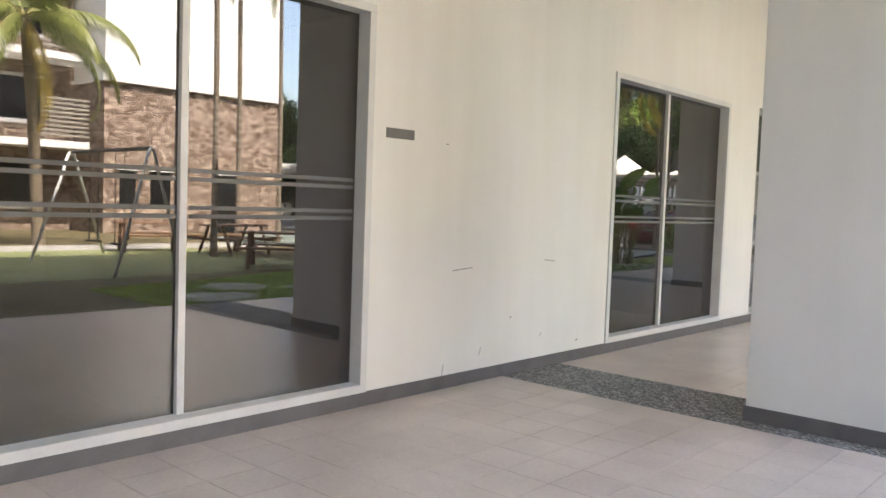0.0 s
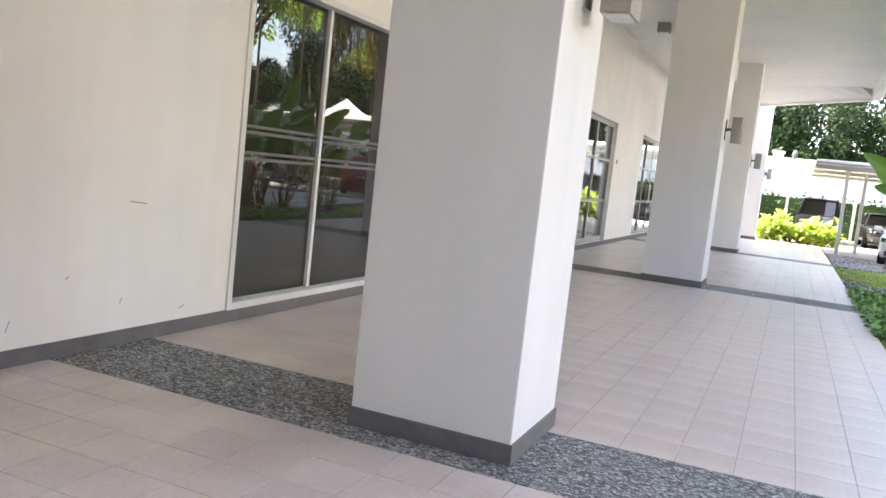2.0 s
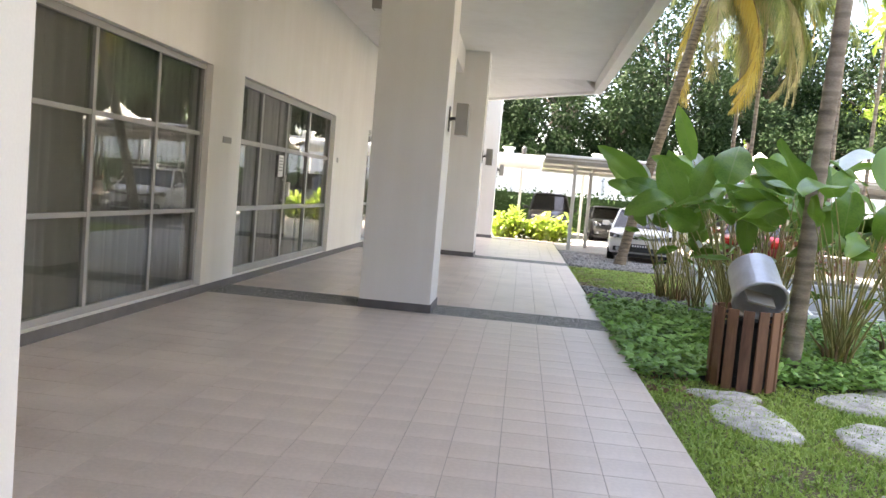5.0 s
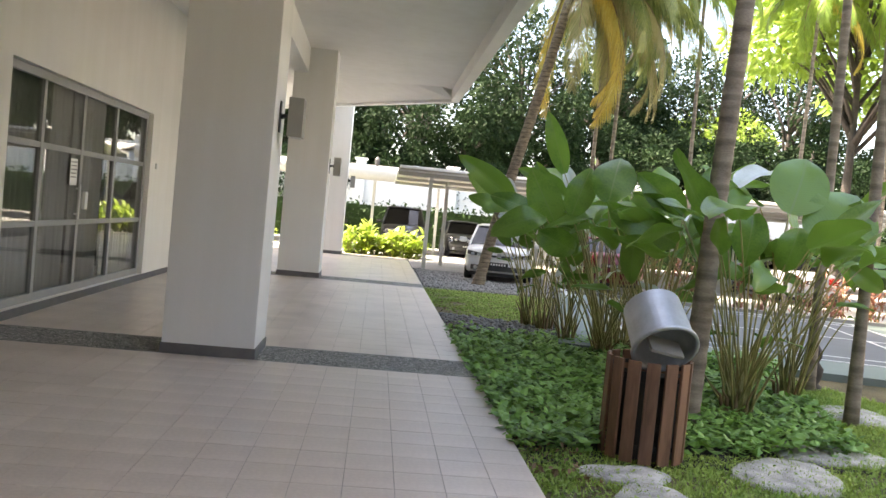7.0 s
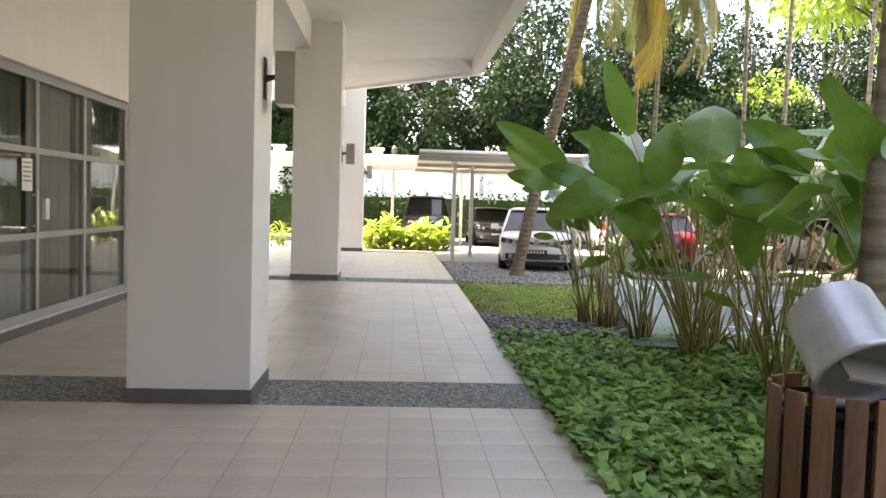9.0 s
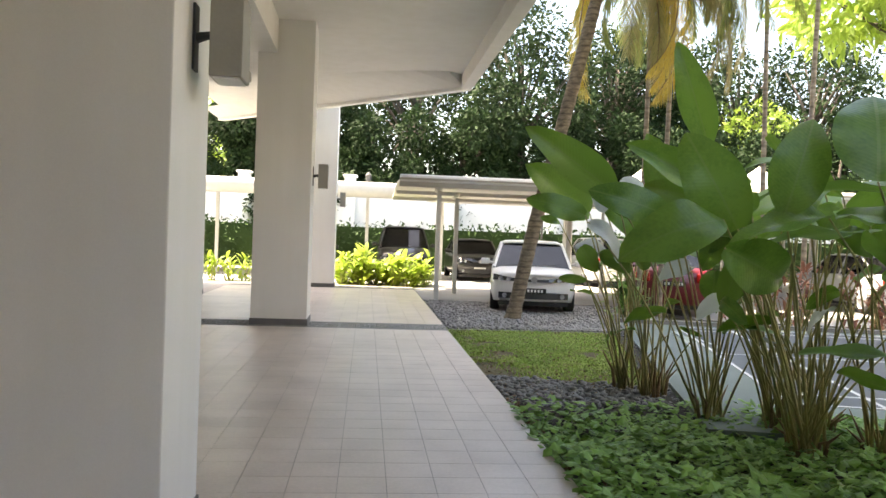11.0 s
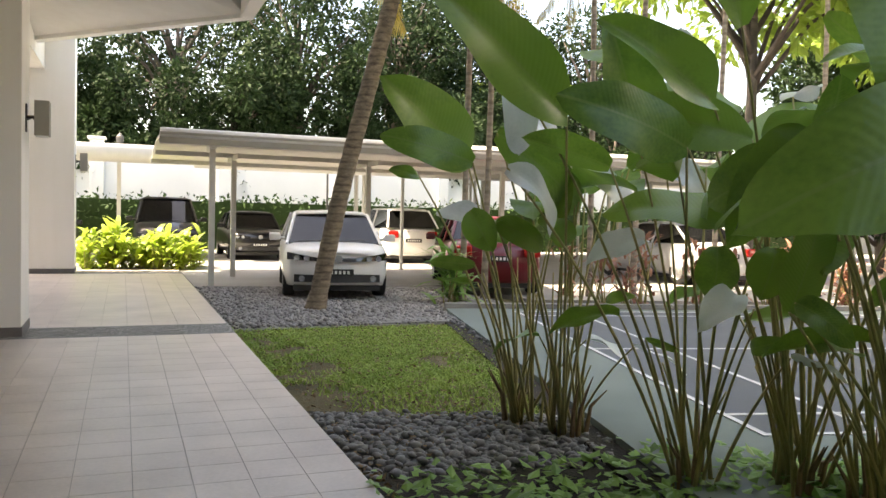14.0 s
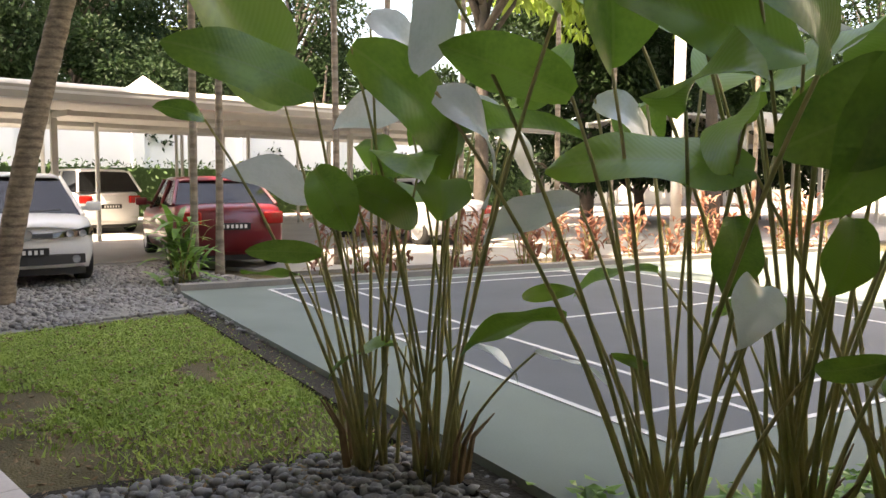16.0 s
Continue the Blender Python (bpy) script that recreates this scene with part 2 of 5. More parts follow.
ringed(M_BARK, 9), ringed(M_BARK2, 5)
M_DARKBARK = mat("dark_bark", (0.05, 0.042, 0.035), 0.9, col2=(0.11, 0.09, 0.075), bump=0.6, dist=0.02)
M_FROND = mat("palm_leaflet", (0.05, 0.10, 0.015), 0.4, scale=1.5, fine=10, bump=0, col2=(0.30, 0.33, 0.10), island=0.15, trans=0.4)
M_FROND_Y = mat("yellow_palm_leaflet", (0.50, 0.30, 0.02), 0.5, scale=1.5, fine=10, bump=0, col2=(0.58, 0.48, 0.12), island=0.15, trans=0.4)
M_FROND_B = mat("drying_palm_leaflet", (0.22, 0.21, 0.07), 0.6, scale=1.5, fine=10, bump=0, col2=(0.42, 0.36, 0.16), island=0.15, trans=0.35)
# Near-black leaf colour, with the shade of the far crowns put into it.
M_TREE = mat("shaded_tree_leaf", (0.005, 0.013, 0.006), 0.6, spec=0.15, scale=0.4, fine=4, bump=0, col2=(0.022, 0.045, 0.014), island=0.3, trans=0.1)
# Bright leaf green with the sunlight on the crowns put into it.
M_TREE_L = mat("sunlit_tree_leaf", (0.12, 0.22, 0.03), 0.45, scale=0.4, fine=4, bump=0, col2=(0.30, 0.42, 0.07), island=0.3, trans=0.4)
M_HEDGE = mat("clipped_hedge_leaf", (0.010, 0.026, 0.008), 0.6, spec=0.2, scale=0.6, fine=6, bump=0, col2=(0.04, 0.08, 0.022), island=0.3, trans=0.1)
M_BRIGHT = mat("yellow_green_leaf", (0.20, 0.32, 0.03), 0.4, scale=2, fine=10, bump=0, col2=(0.42, 0.52, 0.09), island=0.2, trans=0.4)
M_RED_LEAF = mat("red_brown_leaf", (0.12, 0.04, 0.03), 0.5, scale=2, fine=10, bump=0, col2=(0.42, 0.20, 0.13), island=0.3, trans=0.3)
M_STONE = mat("stepping_stone", (0.22, 0.21, 0.19), 0.95, scale=7, fine=60, bump=1.0, dist=0.012, col2=(0.60, 0.58, 0.53), spec=0.2)
M_PEB = mat("dark_river_pebble", (0.05, 0.052, 0.054), 0.6, scale=8, fine=60, bump=0.2, col2=(0.20, 0.20, 0.198), island=0.35)
M_GRAVEL = mat("grey_gravel", (0.085, 0.082, 0.08), 0.8, scale=8, fine=60, bump=0.3, col2=(0.30, 0.29, 0.28), island=0.4)
M_COURT = mat("grey_green_court_paint", (0.15, 0.185, 0.165), 0.7, var=0.12, scale=1.1, fine=80, bump=0.2, dist=0.003)
M_COURT2 = mat("dark_court_paint", (0.095, 0.105, 0.115), 0.7, var=0.15, scale=1.1, fine=80, bump=0.2, dist=0.003)
M_LINE = mat("white_line_paint", (0.62, 0.63, 0.62), 0.7, var=0.12, scale=7)
M_CONC = mat("pale_concrete", (0.33, 0.32, 0.30), 0.85, var=0.12, scale=0.8, fine=50, bump=0.2)
M_SLAB = mat("grey_concrete_slab", (0.22, 0.215, 0.20), 0.9, var=0.15, scale=3, fine=50, bump=0.3)
M_WHITE = mat("white_render", (0.80, 0.80, 0.78), 0.8, var=0.05, scale=0.8)
M_STEEL_W = mat("cream_painted_steel", (0.55, 0.54, 0.50), 0.5, var=0.07)
M_SHEET = mat("white_roof_sheet", (0.56, 0.55, 0.52), 0.5, var=0.05)
M_WOOD = mat("weathered_brown_slat", (0.085, 0.038, 0.022), 0.55, scale=6, fine=50, bump=0.4, col2=(0.24, 0.125, 0.075), island=0.25, stretch=(1, 1, 0.15))
M_ZINC = mat("galvanised_steel", (0.50, 0.52, 0.55), 0.42, metal=0.55, var=0.12, scale=7, fine=40, bump=0.12)
M_BLACK = mat("black_plastic", (0.02, 0.02, 0.02), 0.5)
M_LAMP = mat("taupe_lamp_metal", (0.30, 0.285, 0.25), 0.5, var=0.06)
M_LAMP_D = mat("dark_lamp_bracket", (0.05, 0.05, 0.05), 0.5)
M_PLAQUE = mat("grey_plaque", (0.16, 0.155, 0.15), 0.5)
M_PAPER = mat("paper", (0.75, 0.75, 0.73), 0.8, var=0.03)
M_SCUFF = mat("scuff_mark", (0.36, 0.35, 0.33), 0.8, var=0.2, scale=30)
M_STATUE = mat("dark_stone_ornament", (0.035, 0.03, 0.028), 0.7, var=0.3, scale=20, bump=0.5)
M_TYRE = mat("tyre_rubber", (0.015, 0.015, 0.015), 0.8)
M_RIM = mat("alloy_rim", (0.45, 0.45, 0.46), 0.35, metal=0.8)
M_CARGLASS = mat("dark_car_glass", (0.012, 0.013, 0.014), 0.05, var=0.1, bump=0, spec=0.8)
M_LIGHT = mat("headlight_lens", (0.35, 0.36, 0.38), 0.12, var=0.3, scale=20, bump=0, spec=0.8)
M_TAIL = mat("tail_light_lens", (0.35, 0.015, 0.012), 0.15, bump=0)
M_PLATE = mat("black_number_plate", (0.012, 0.012, 0.012), 0.4)


def car_paint(name, col):
    return mat(name, col, 0.32, var=0.04, scale=1.5, bump=0, coat=0.45)


M_CARW, M_CARK, M_CARR = car_paint("white_car_paint", (0.75, 0.75, 0.74)), car_paint("black_car_paint", (0.012, 0.012, 0.013)), car_paint("dark_red_car_paint", (0.15, 0.006, 0.014))
M_CARS = car_paint("silver_car_paint", (0.40, 0.41, 0.42))


# ---------- shape helpers ----------
def part(name, bm, material, parent=None, label="", smooth=False):
    """One bmesh as one mesh object, under a thing or a part."""
    me = bpy.data.meshes.new(name)
    if smooth:
        for f in bm.faces:
            f.smooth = True
    bm.to_mesh(me)
    bm.free()
    for m in (material if isinstance(material, (list, tuple)) else [material]):
        me.materials.append(m)
    ob = new(name, me)
    if parent is not None:
        ob.parent = parent
    if label:
        ob["label"] = label
    return ob


def raw(name, verts, faces, material, parent=None, label="", smooth=False, slots=None):
    me = bpy.data.meshes.new(name)
    me.from_pydata(verts, [], faces)
    for m in (material if isinstance(material, (list, tuple)) else [material]):
        me.materials.append(m)
    if smooth:
        me.polygons.foreach_set("use_smooth", [True] * len(me.polygons))
    if slots is not None:
        me.polygons.foreach_set("material_index", slots)
    me.update()
    ob = new(name, me)
    if parent is not None:
        ob.parent = parent
    if label:
        ob["label"] = label
    return ob


def thing(name, label, category, group="", kind="", at=None):
    ob = new(name)
    if at is not None:
        ob.matrix_world = at
    return tagged(ob, label, category, group, kind)


def box(bm, x0, x1, y0, y1, z0, z1, bevel=0.0, m=None):
    r = bmesh.ops.create_cube(bm, size=1.0)
    bmesh.ops.transform(bm, matrix=Matrix.Translation(((x0 + x1) / 2, (y0 + y1) / 2, (z0 + z1) / 2)) @ Matrix.Diagonal((x1 - x0, y1 - y0, z1 - z0, 1)), verts=r["verts"])
    vs = r["verts"]
    if bevel:
        es = list({e for v in vs for e in v.link_edges})
        r2 = bmesh.ops.bevel(bm, geom=es, offset=bevel, segments=2, profile=0.6, affect="EDGES")
        vs = list({v for f in r2["faces"] for v in f.verts} | {v for v in vs if v.is_valid})
    if m is not None:
        bmesh.ops.transform(bm, matrix=m, verts=vs)
    return bm


def B(x0, x1, y0, y1, z0, z1, bevel=0.0, m=None):
    return box(bmesh.new(), x0, x1, y0, y1, z0, z1, bevel, m)


def tube(bm, pts, radii, seg=10, cap=True, squash=1.0):
    """A round rod along pts, its radius changing from point to point."""
    rings = []
    n = len(pts)
    pts = [Vector(p) for p in pts]
    if not isinstance(radii, (list, tuple)):
        radii = [radii] * n
    side = None
    for i, p in enumerate(pts):
        d = (pts[min(i + 1, n - 1)] - pts[max(i - 1, 0)]).normalized()
        if side is None:
            side = d.cross(Vector((0.13, 1, 0.07))).normalized() if abs(d.y) < 0.9 else d.cross(Vector((1, 0, 0))).normalized()
        side = (side - d * side.dot(d)).normalized()
        up = d.cross(side)
        rings.append([bm.verts.new(p + (side * math.cos(a) + up * math.sin(a) * squash) * radii[i]) for a in (2 * math.pi * k / seg for k in range(seg))])
    for a, b in zip(rings, rings[1:]):
        for k in range(seg):
            bm.faces.new((a[k], a[(k + 1) % seg], b[(k + 1) % seg], b[k]))
    if cap:
        bm.faces.new(rings[0][::-1]), bm.faces.new(rings[-1])
    return bm


def lathe(bm, prof, seg=24, m=None):
    """prof: (radius, z) from below upwards."""
    rings = []
    for r, z in prof:
        rings.append([bm.verts.new((r * math.cos(2 * math.pi * k / seg), r * math.sin(2 * math.pi * k / seg), z)) for k in range(seg)])
    for a, b in zip(rings, rings[1:]):
        for k in range(seg):
            bm.faces.new((a[k], a[(k + 1) % seg], b[(k + 1) % seg], b[k]))
    if m is not None:
        bmesh.ops.transform(bm, matrix=m, verts=[v for r in rings for v in r])
    return bm


def bez(a, b, c, t):
    a, b, c = Vector(a), Vector(b), Vector(c)
    return a * (1 - t) ** 2 + b * 2 * t * (1 - t) + c * t * t


# ---------- large structure ----------
ROW = [-3.9, 5.59, 14.79, 24.45, 33.86]      # near faces of the columns
FACE = [-1.235, -1.235, -1.26, -1.325, -1.275]   # their outer faces
DEEP = 0.79
STRIPS = [(y - 0.17, y + 0.69) for y in (-3.9, 5.56, 14.94, 24.43, 33.9)]
END = 34.9                                           # far end of the paving
CEIL = 5.0

# ground: one sheet to the horizon, with the garden's patches laid on it
tagged(part("ground", B(-400, 400, -400, 400, -0.6, GROUND - 0.012), M_LAWN), "wide lawn and earth round the building", "ground", kind="structure")
floor_slab = tagged(part("floor", B(WALL - 0.3, EDGE, -12, END, -0.5, FLOOR - 0.004), M_GROUT), "covered walkway slab with pale grout joints", "floor", kind="structure")
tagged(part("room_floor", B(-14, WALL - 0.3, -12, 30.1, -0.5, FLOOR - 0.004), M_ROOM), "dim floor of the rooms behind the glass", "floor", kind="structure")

# the long wall with its openings
OPEN = [(1.08, 3.84, 0.155, 2.84), (7.06, 9.82, 0.155, 2.85), (10.75, 14.55, 0.16, 2.9), (15.68, 21.1, 0.16, 2.93), (24.6, 29.8, 0.16, 2.94)]
bm = bmesh.new()
y = -12.0
for a, b, z0, z1 in OPEN:
    box(bm, WALL - 0.3, WALL, y, a, FLOOR - 0.004, CEIL)
    box(bm, WALL - 0.3, WALL, a, b, z1, CEIL)
    box(bm, WALL - 0.3, WALL, a, b, FLOOR - 0.004, z0)
    y = b
box(bm, WALL - 0.3, WALL, y, 30.4, FLOOR - 0.004, CEIL)
wall_w = tagged(part("wall_west", bm, M_WALL), "long white plastered wall with faint scuffs and streaks", "wall", kind="structure")
tagged(part("wall_end", B(-14, WALL - 0.3, 30.1, 30.4, -0.5, CEIL), M_WALL), "white end wall of the building", "wall", kind="structure")
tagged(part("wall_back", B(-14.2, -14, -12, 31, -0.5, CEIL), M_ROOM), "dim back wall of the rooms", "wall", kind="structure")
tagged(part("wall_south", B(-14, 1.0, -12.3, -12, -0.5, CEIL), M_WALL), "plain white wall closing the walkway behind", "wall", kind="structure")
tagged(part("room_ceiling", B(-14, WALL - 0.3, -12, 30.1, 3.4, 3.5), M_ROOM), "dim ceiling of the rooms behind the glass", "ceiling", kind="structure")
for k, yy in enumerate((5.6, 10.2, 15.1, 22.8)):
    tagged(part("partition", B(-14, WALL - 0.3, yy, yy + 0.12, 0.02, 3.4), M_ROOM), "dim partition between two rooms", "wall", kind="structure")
base = part("baseboard", B(WALL, WALL + 0.014, -12, 30.4, FLOOR - 0.003, 0.16, 0.003), M_SKIRT)
tagged(base, "dark grey painted skirting along the white wall", "baseboard", kind="structure")

# ceiling slab, edge beam, cross beams, the storeys above
bm = bmesh.new()
for v in ((-4.6, -12), (1.7, -12), (1.7, 28.3), (-4.6, 35.2)):
    bm.verts.new((v[0], v[1], CEIL))
bm.faces.new(bm.verts)
r = bmesh.ops.extrude_face_region(bm, geom=bm.faces[:])
bmesh.ops.translate(bm, vec=(0, 0, 0.35), verts=[v for v in r["geom"] if isinstance(v, bmesh.types.BMVert)])
bmesh.ops.recalc_face_normals(bm, faces=bm.faces)
tagged(part("ceiling", bm, M_CEIL), "high white painted concrete soffit over the walkway", "ceiling", kind="structure")


def beam(name, pts, label):
    """A downstand beam: a closed plan with a bottom height at each corner."""
    bm = bmesh.new()
    lo = [bm.verts.new(p) for p in pts]
    hi = [bm.verts.new((p[0], p[1], CEIL + 0.02)) for p in pts]
    n = len(pts)
    bm.faces.new(lo), bm.faces.new(hi[::-1])
    for k in range(n):
        bm.faces.new((lo[k], hi[k], hi[(k + 1) % n], lo[(k + 1) % n]))
    bmesh.ops.recalc_face_normals(bm, faces=bm.faces)
    return tagged(part(name, bm, M_CEIL), label, "beam", kind="structure")


beam("edge_beam", [(1.48, -12, 4.70), (1.70, -12, 4.70), (1.70, 28.3, 4.70), (1.48, 28.2, 4.70)], "white downstand beam along the outer edge of the soffit")
def end_beam():
    """Tapered beam along the slanting end, with a bowed haunch up to the soffit on its inner side."""
    bm, rows = bmesh.new(), []
    p, q = Vector((1.695, 28.3, 0)), Vector((-4.59, 35.18, 0))
    inner = Vector((-0.738, -0.674, 0))
    for k in range(17):
        u = k / 16
        o = p.lerp(q, u)
        bow = 0.45 + 1.15 * math.sin(math.pi * min(1.0, u * 1.7)) ** 0.8 if u < 0.59 else 0.45
        i0, i1 = o + inner * 0.24, o + inner * (0.26 + bow)
        rows.append([bm.verts.new(v) for v in ((o.x, o.y, CEIL + 0.02), (o.x, o.y, 4.70), (i0.x, i0.y, 4.69), (i0.x, i0.y, 4.76), (i1.x, i1.y, CEIL + 0.004))])
    for a, b in zip(rows, rows[1:]):
        for m in range(4):
            bm.faces.new((a[m], a[m + 1], b[m + 1], b[m]))
    bm.faces.new(rows[0]), bm.faces.new(rows[-1])
    bmesh.ops.recalc_face_normals(bm, faces=bm.faces)
    return tagged(part("end_beam", bm, M_CEIL), "white beam with a bowed haunch along the slanting end of the soffit", "beam", kind="structure")


end_beam()
for k in range(4):
    xa, xb = FACE[k] - 0.595, FACE[k + 1] - 0.595
    beam("column_beam", [(xa - 0.37, ROW[k] + DEEP - 0.02, 4.46), (xa, ROW[k] + DEEP - 0.02, 4.46), (xb, ROW[k + 1] + 0.02, 4.46), (xb - 0.37, ROW[k + 1] + 0.02, 4.46)], "white beam from column to column")
up = thing("upper_storeys", "white upper storeys of the building over the walkway", "building", kind="structure")
part("wall", B(-14.2, 1.65, -12.3, 28.0, CEIL + 0.36, 15.0), M_WHITE, up)
# Added block, no known storey: it casts shade on the gravel and white car.
part("shade_block", B(-14.2, -1.4, 28.0, 34.6, CEIL + 0.36, 15.0), M_WHITE, up)


def column(y0, x1):
    col = thing("column", "square white painted concrete column with a dark skirting", "column", "columns of the walkway", "structure")
    part("shaft", B(x1 - 0.905, x1, y0, y0 + DEEP, FLOOR, CEIL + (0.35 if y0 > 30 else 0.01), 0.008), M_COL, col)
    part("skirting", B(x1 - 0.917, x1 + 0.012, y0 - 0.012, y0 + DEEP + 0.012, FLOOR, 0.165, 0.004), M_SKIRT, col, "dark grey painted skirting")
    return col


for yy, xx in zip(ROW, FACE):
    column(yy, xx)


# ---------- glazed openings ----------
def glazed(name, label, a, b, z0, z1, mull, rails, fw, fm, gm, depth=0.08, films=(), sliding=False):
    """Aluminium frame in the wall with mullions at the y in mull and rails at the heights given."""
    t = thing(name, label, "glass door", kind="structure")
    x0, x1 = WALL - 0.16, WALL - 0.16 + depth
    if sliding:
        x1 = WALL + 0.015
    g = 0.001
    for nm, args in (("head", (a + g, b - g, z1 - fw, z1 - g)), ("sill", (a + g, b - g, z0 + g, z0 + fw)), ("jamb", (a + g, a + fw, z0 + fw, z1 - fw)), ("jamb", (b - fw, b - g, z0 + fw, z1 - fw))):
        part(nm, B(x0, x1, args[0], args[1], args[2], args[3], 0.004), fm, t)
    cuts = [a + fw] + [c for m in mull for c in (m - fw * 0.4, m + fw * 0.4)] + [b - fw]
    for m in mull:
        part("mullion", B(x0 + 0.01, (x0 + 0.075 if sliding else x1 - 0.008), m - fw * 0.4, m + fw * 0.4, z0 + fw, z1 - fw, 0.004), fm, t)
    for c in range(0, len(cuts), 2):
        levels = [z0 + fw] + list(rails) + [z1 - fw]
        for rz in rails:
            part("rail", B(x0 + 0.012, x1 - 0.012, cuts[c], cuts[c + 1], rz - fw * 0.35, rz + fw * 0.35, 0.004), fm, t)
        for lo, hi in zip(levels, levels[1:]):
            lo2, hi2 = lo + (fw * 0.35 if lo in rails else 0), hi - (fw * 0.35 if hi in rails else 0)
            xg = x0 + 0.035 + (0.018 if (c // 2) % 2 else 0)
            part("pane", B(xg, xg + 0.006, cuts[c], cuts[c + 1], lo2, hi2), gm, t).visible_shadow = False
        for f0, f1 in films:
            part("frosted_band", B(x0 + 0.062, x0 + 0.064, cuts[c] + 0.02, cuts[c + 1] - 0.02, f0, f1), M_FROST, t, "pale frosted band on the glass")
    return t


FILMS = [(1.36, 1.385), (1.41, 1.435), (1.575, 1.60), (1.625, 1.65)]
glazed("door_1", "closed sliding door of tinted glass in a white aluminium frame", *OPEN[0], [2.46], [], 0.06, M_FRAME_W, M_GLASS, films=FILMS, sliding=True)
glazed("door_2", "closed sliding door of dark tinted glass in a white frame", *OPEN[1], [8.38], [], 0.06, M_FRAME_W, M_GLASS, films=FILMS, sliding=True)
glazed("window_1", "tall window in a grey aluminium frame with rails", *OPEN[2], [12.0, 13.3], [1.1, 2.05], 0.07, M_FRAME_G, M_GLASS_C)
d3 = glazed("door_3", "closed glazed double door and side lights in grey aluminium", *OPEN[3], [16.8, 18.12, 19.5], [1.1, 2.05], 0.10, M_FRAME_G, M_GLASS_C)
d4 = glazed("door_4", "closed glazed door and side lights in grey aluminium", *OPEN[4], [25.95, 27.25, 28.5], [1.1, 2.05], 0.08, M_FRAME_G, M_GLASS_C)


def curtain(y0, y1, z0, z1):
    bm = bmesh.new()
    n = int((y1 - y0) / 0.03)
    rows = []
    for k in range(n + 1):
        yy = y0 + (y1 - y0) * k / n
        x = WALL - 0.27 + 0.035 * math.sin(yy * 38 + 2 * math.sin(yy * 5)) + 0.01 * math.sin(yy * 90)
        rows.append((bm.verts.new((x, yy, z0)), bm.verts.new((x * 1.0 + 0.004 * math.sin(yy * 60), yy, z1))))
    for a, b in zip(rows, rows[1:]):
        bm.faces.new((a[0], b[0], b[1], a[1]))
    return tagged(part("curtain", bm, M_CURT, smooth=True), "pleated grey curtain drawn behind the glass", "curtain", "curtains behind the glazed doors")


for a, b in ((10.8, 14.5), (15.75, 18.05), (18.2, 19.4), (19.6, 21.05), (24.7, 27.2), (28.6, 29.7)):
    curtain(a, b, FLOOR - 0.003, 3.1)


def door_handle(y, parent):
    bm = bmesh.new()
    x = WALL - 0.05
    tube(bm, [(x, y, 1.15), (x, y, 1.62)], 0.016)
    box(bm, x - 0.05, x, y - 0.012, y + 0.012, 1.2, 1.225), box(bm, x - 0.05, x, y - 0.012, y + 0.012, 1.545, 1.57)
    return part("door_handle", bm, M_FRAME_W, parent, "pale metal pull handle")


door_handle(18.02, d3), door_handle(27.15, d4)

# Unseen wall, added to keep light off the columns' near faces.
tagged(part("block_wall", B(1.0, 26.0, -9.3, -9.0, -0.5, 12.0), M_SLAB), "unseen grey wall added to block light from behind the garden", "wall", kind="structure")


# ---------- plants: shared shapes ----------
def blade(length, width, bend, fold, wave, seed, tip=1.0):
    """A broad leaf along +x from the stalk: wavy, folded along the midrib, a round outline with a short tip."""
    r = random.Random(seed)
    n, k = 14, 4
    vs, fs, sl = [], [], []
    ph = r.uniform(0, 6)

    def skin(off):
        o = len(vs)
        for i in range(n + 1):
            t = i / n
            w = width * 0.5 * (math.sin(math.pi * min(1, t * 0.93 + 0.035)) ** 0.62) * (1 - 0.38 * t ** 2) * 1.06
            if i == n:
                w *= 0.25
            a = bend * t
            x, z = length * (math.sin(a) / bend if abs(bend) > 1e-3 else t), -length * (1 - math.cos(a)) / bend if abs(bend) > 1e-3 else 0
            for j in range(-k, k + 1):
                s = j / k
                zz = z + fold * abs(s) * w - 0.10 * w * s * s + wave * width * abs(s) * math.sin(9 * t + ph + (2 if s > 0 else 0))
                vs.append((x, s * w, zz + off))
        m = 2 * k + 1
        for i in range(n):
            for j in range(2 * k):
                q = (o + i * m + j, o + (i + 1) * m + j, o + (i + 1) * m + j + 1, o + i * m + j + 1)
                fs.append(q if off >= 0 else q[::-1])
                sl.append(0 if off >= 0 else 1)
    skin(0.0)
    return vs, fs, sl


BLADES, SHEEN_BLADES = [], []
for i, (b, f, w) in enumerate(((0.25, 0.25, 0.03), (0.6, 0.15, 0.05), (1.0, 0.35, 0.06), (0.4, 0.5, 0.04), (1.5, 0.2, 0.07), (-0.3, 0.3, 0.05))):
    v, fc, sl = blade(1.0, 0.54, b, f, w * 1.5, 20 + i)
    me = bpy.data.meshes.new("leaf")
    me.from_pydata(v, [], fc)
    me.materials.append(M_LEAF)
    me.polygons.foreach_set("material_index", sl)
    me.polygons.foreach_set("use_smooth", [True] * len(me.polygons))
    BLADES.append(me)
    # copy of the blade in the colour with painted sky sheen
    sheen_me = me.copy()
    sheen_me.materials[0] = M_LEAF_SHEEN
    SHEEN_BLADES.append(sheen_me)


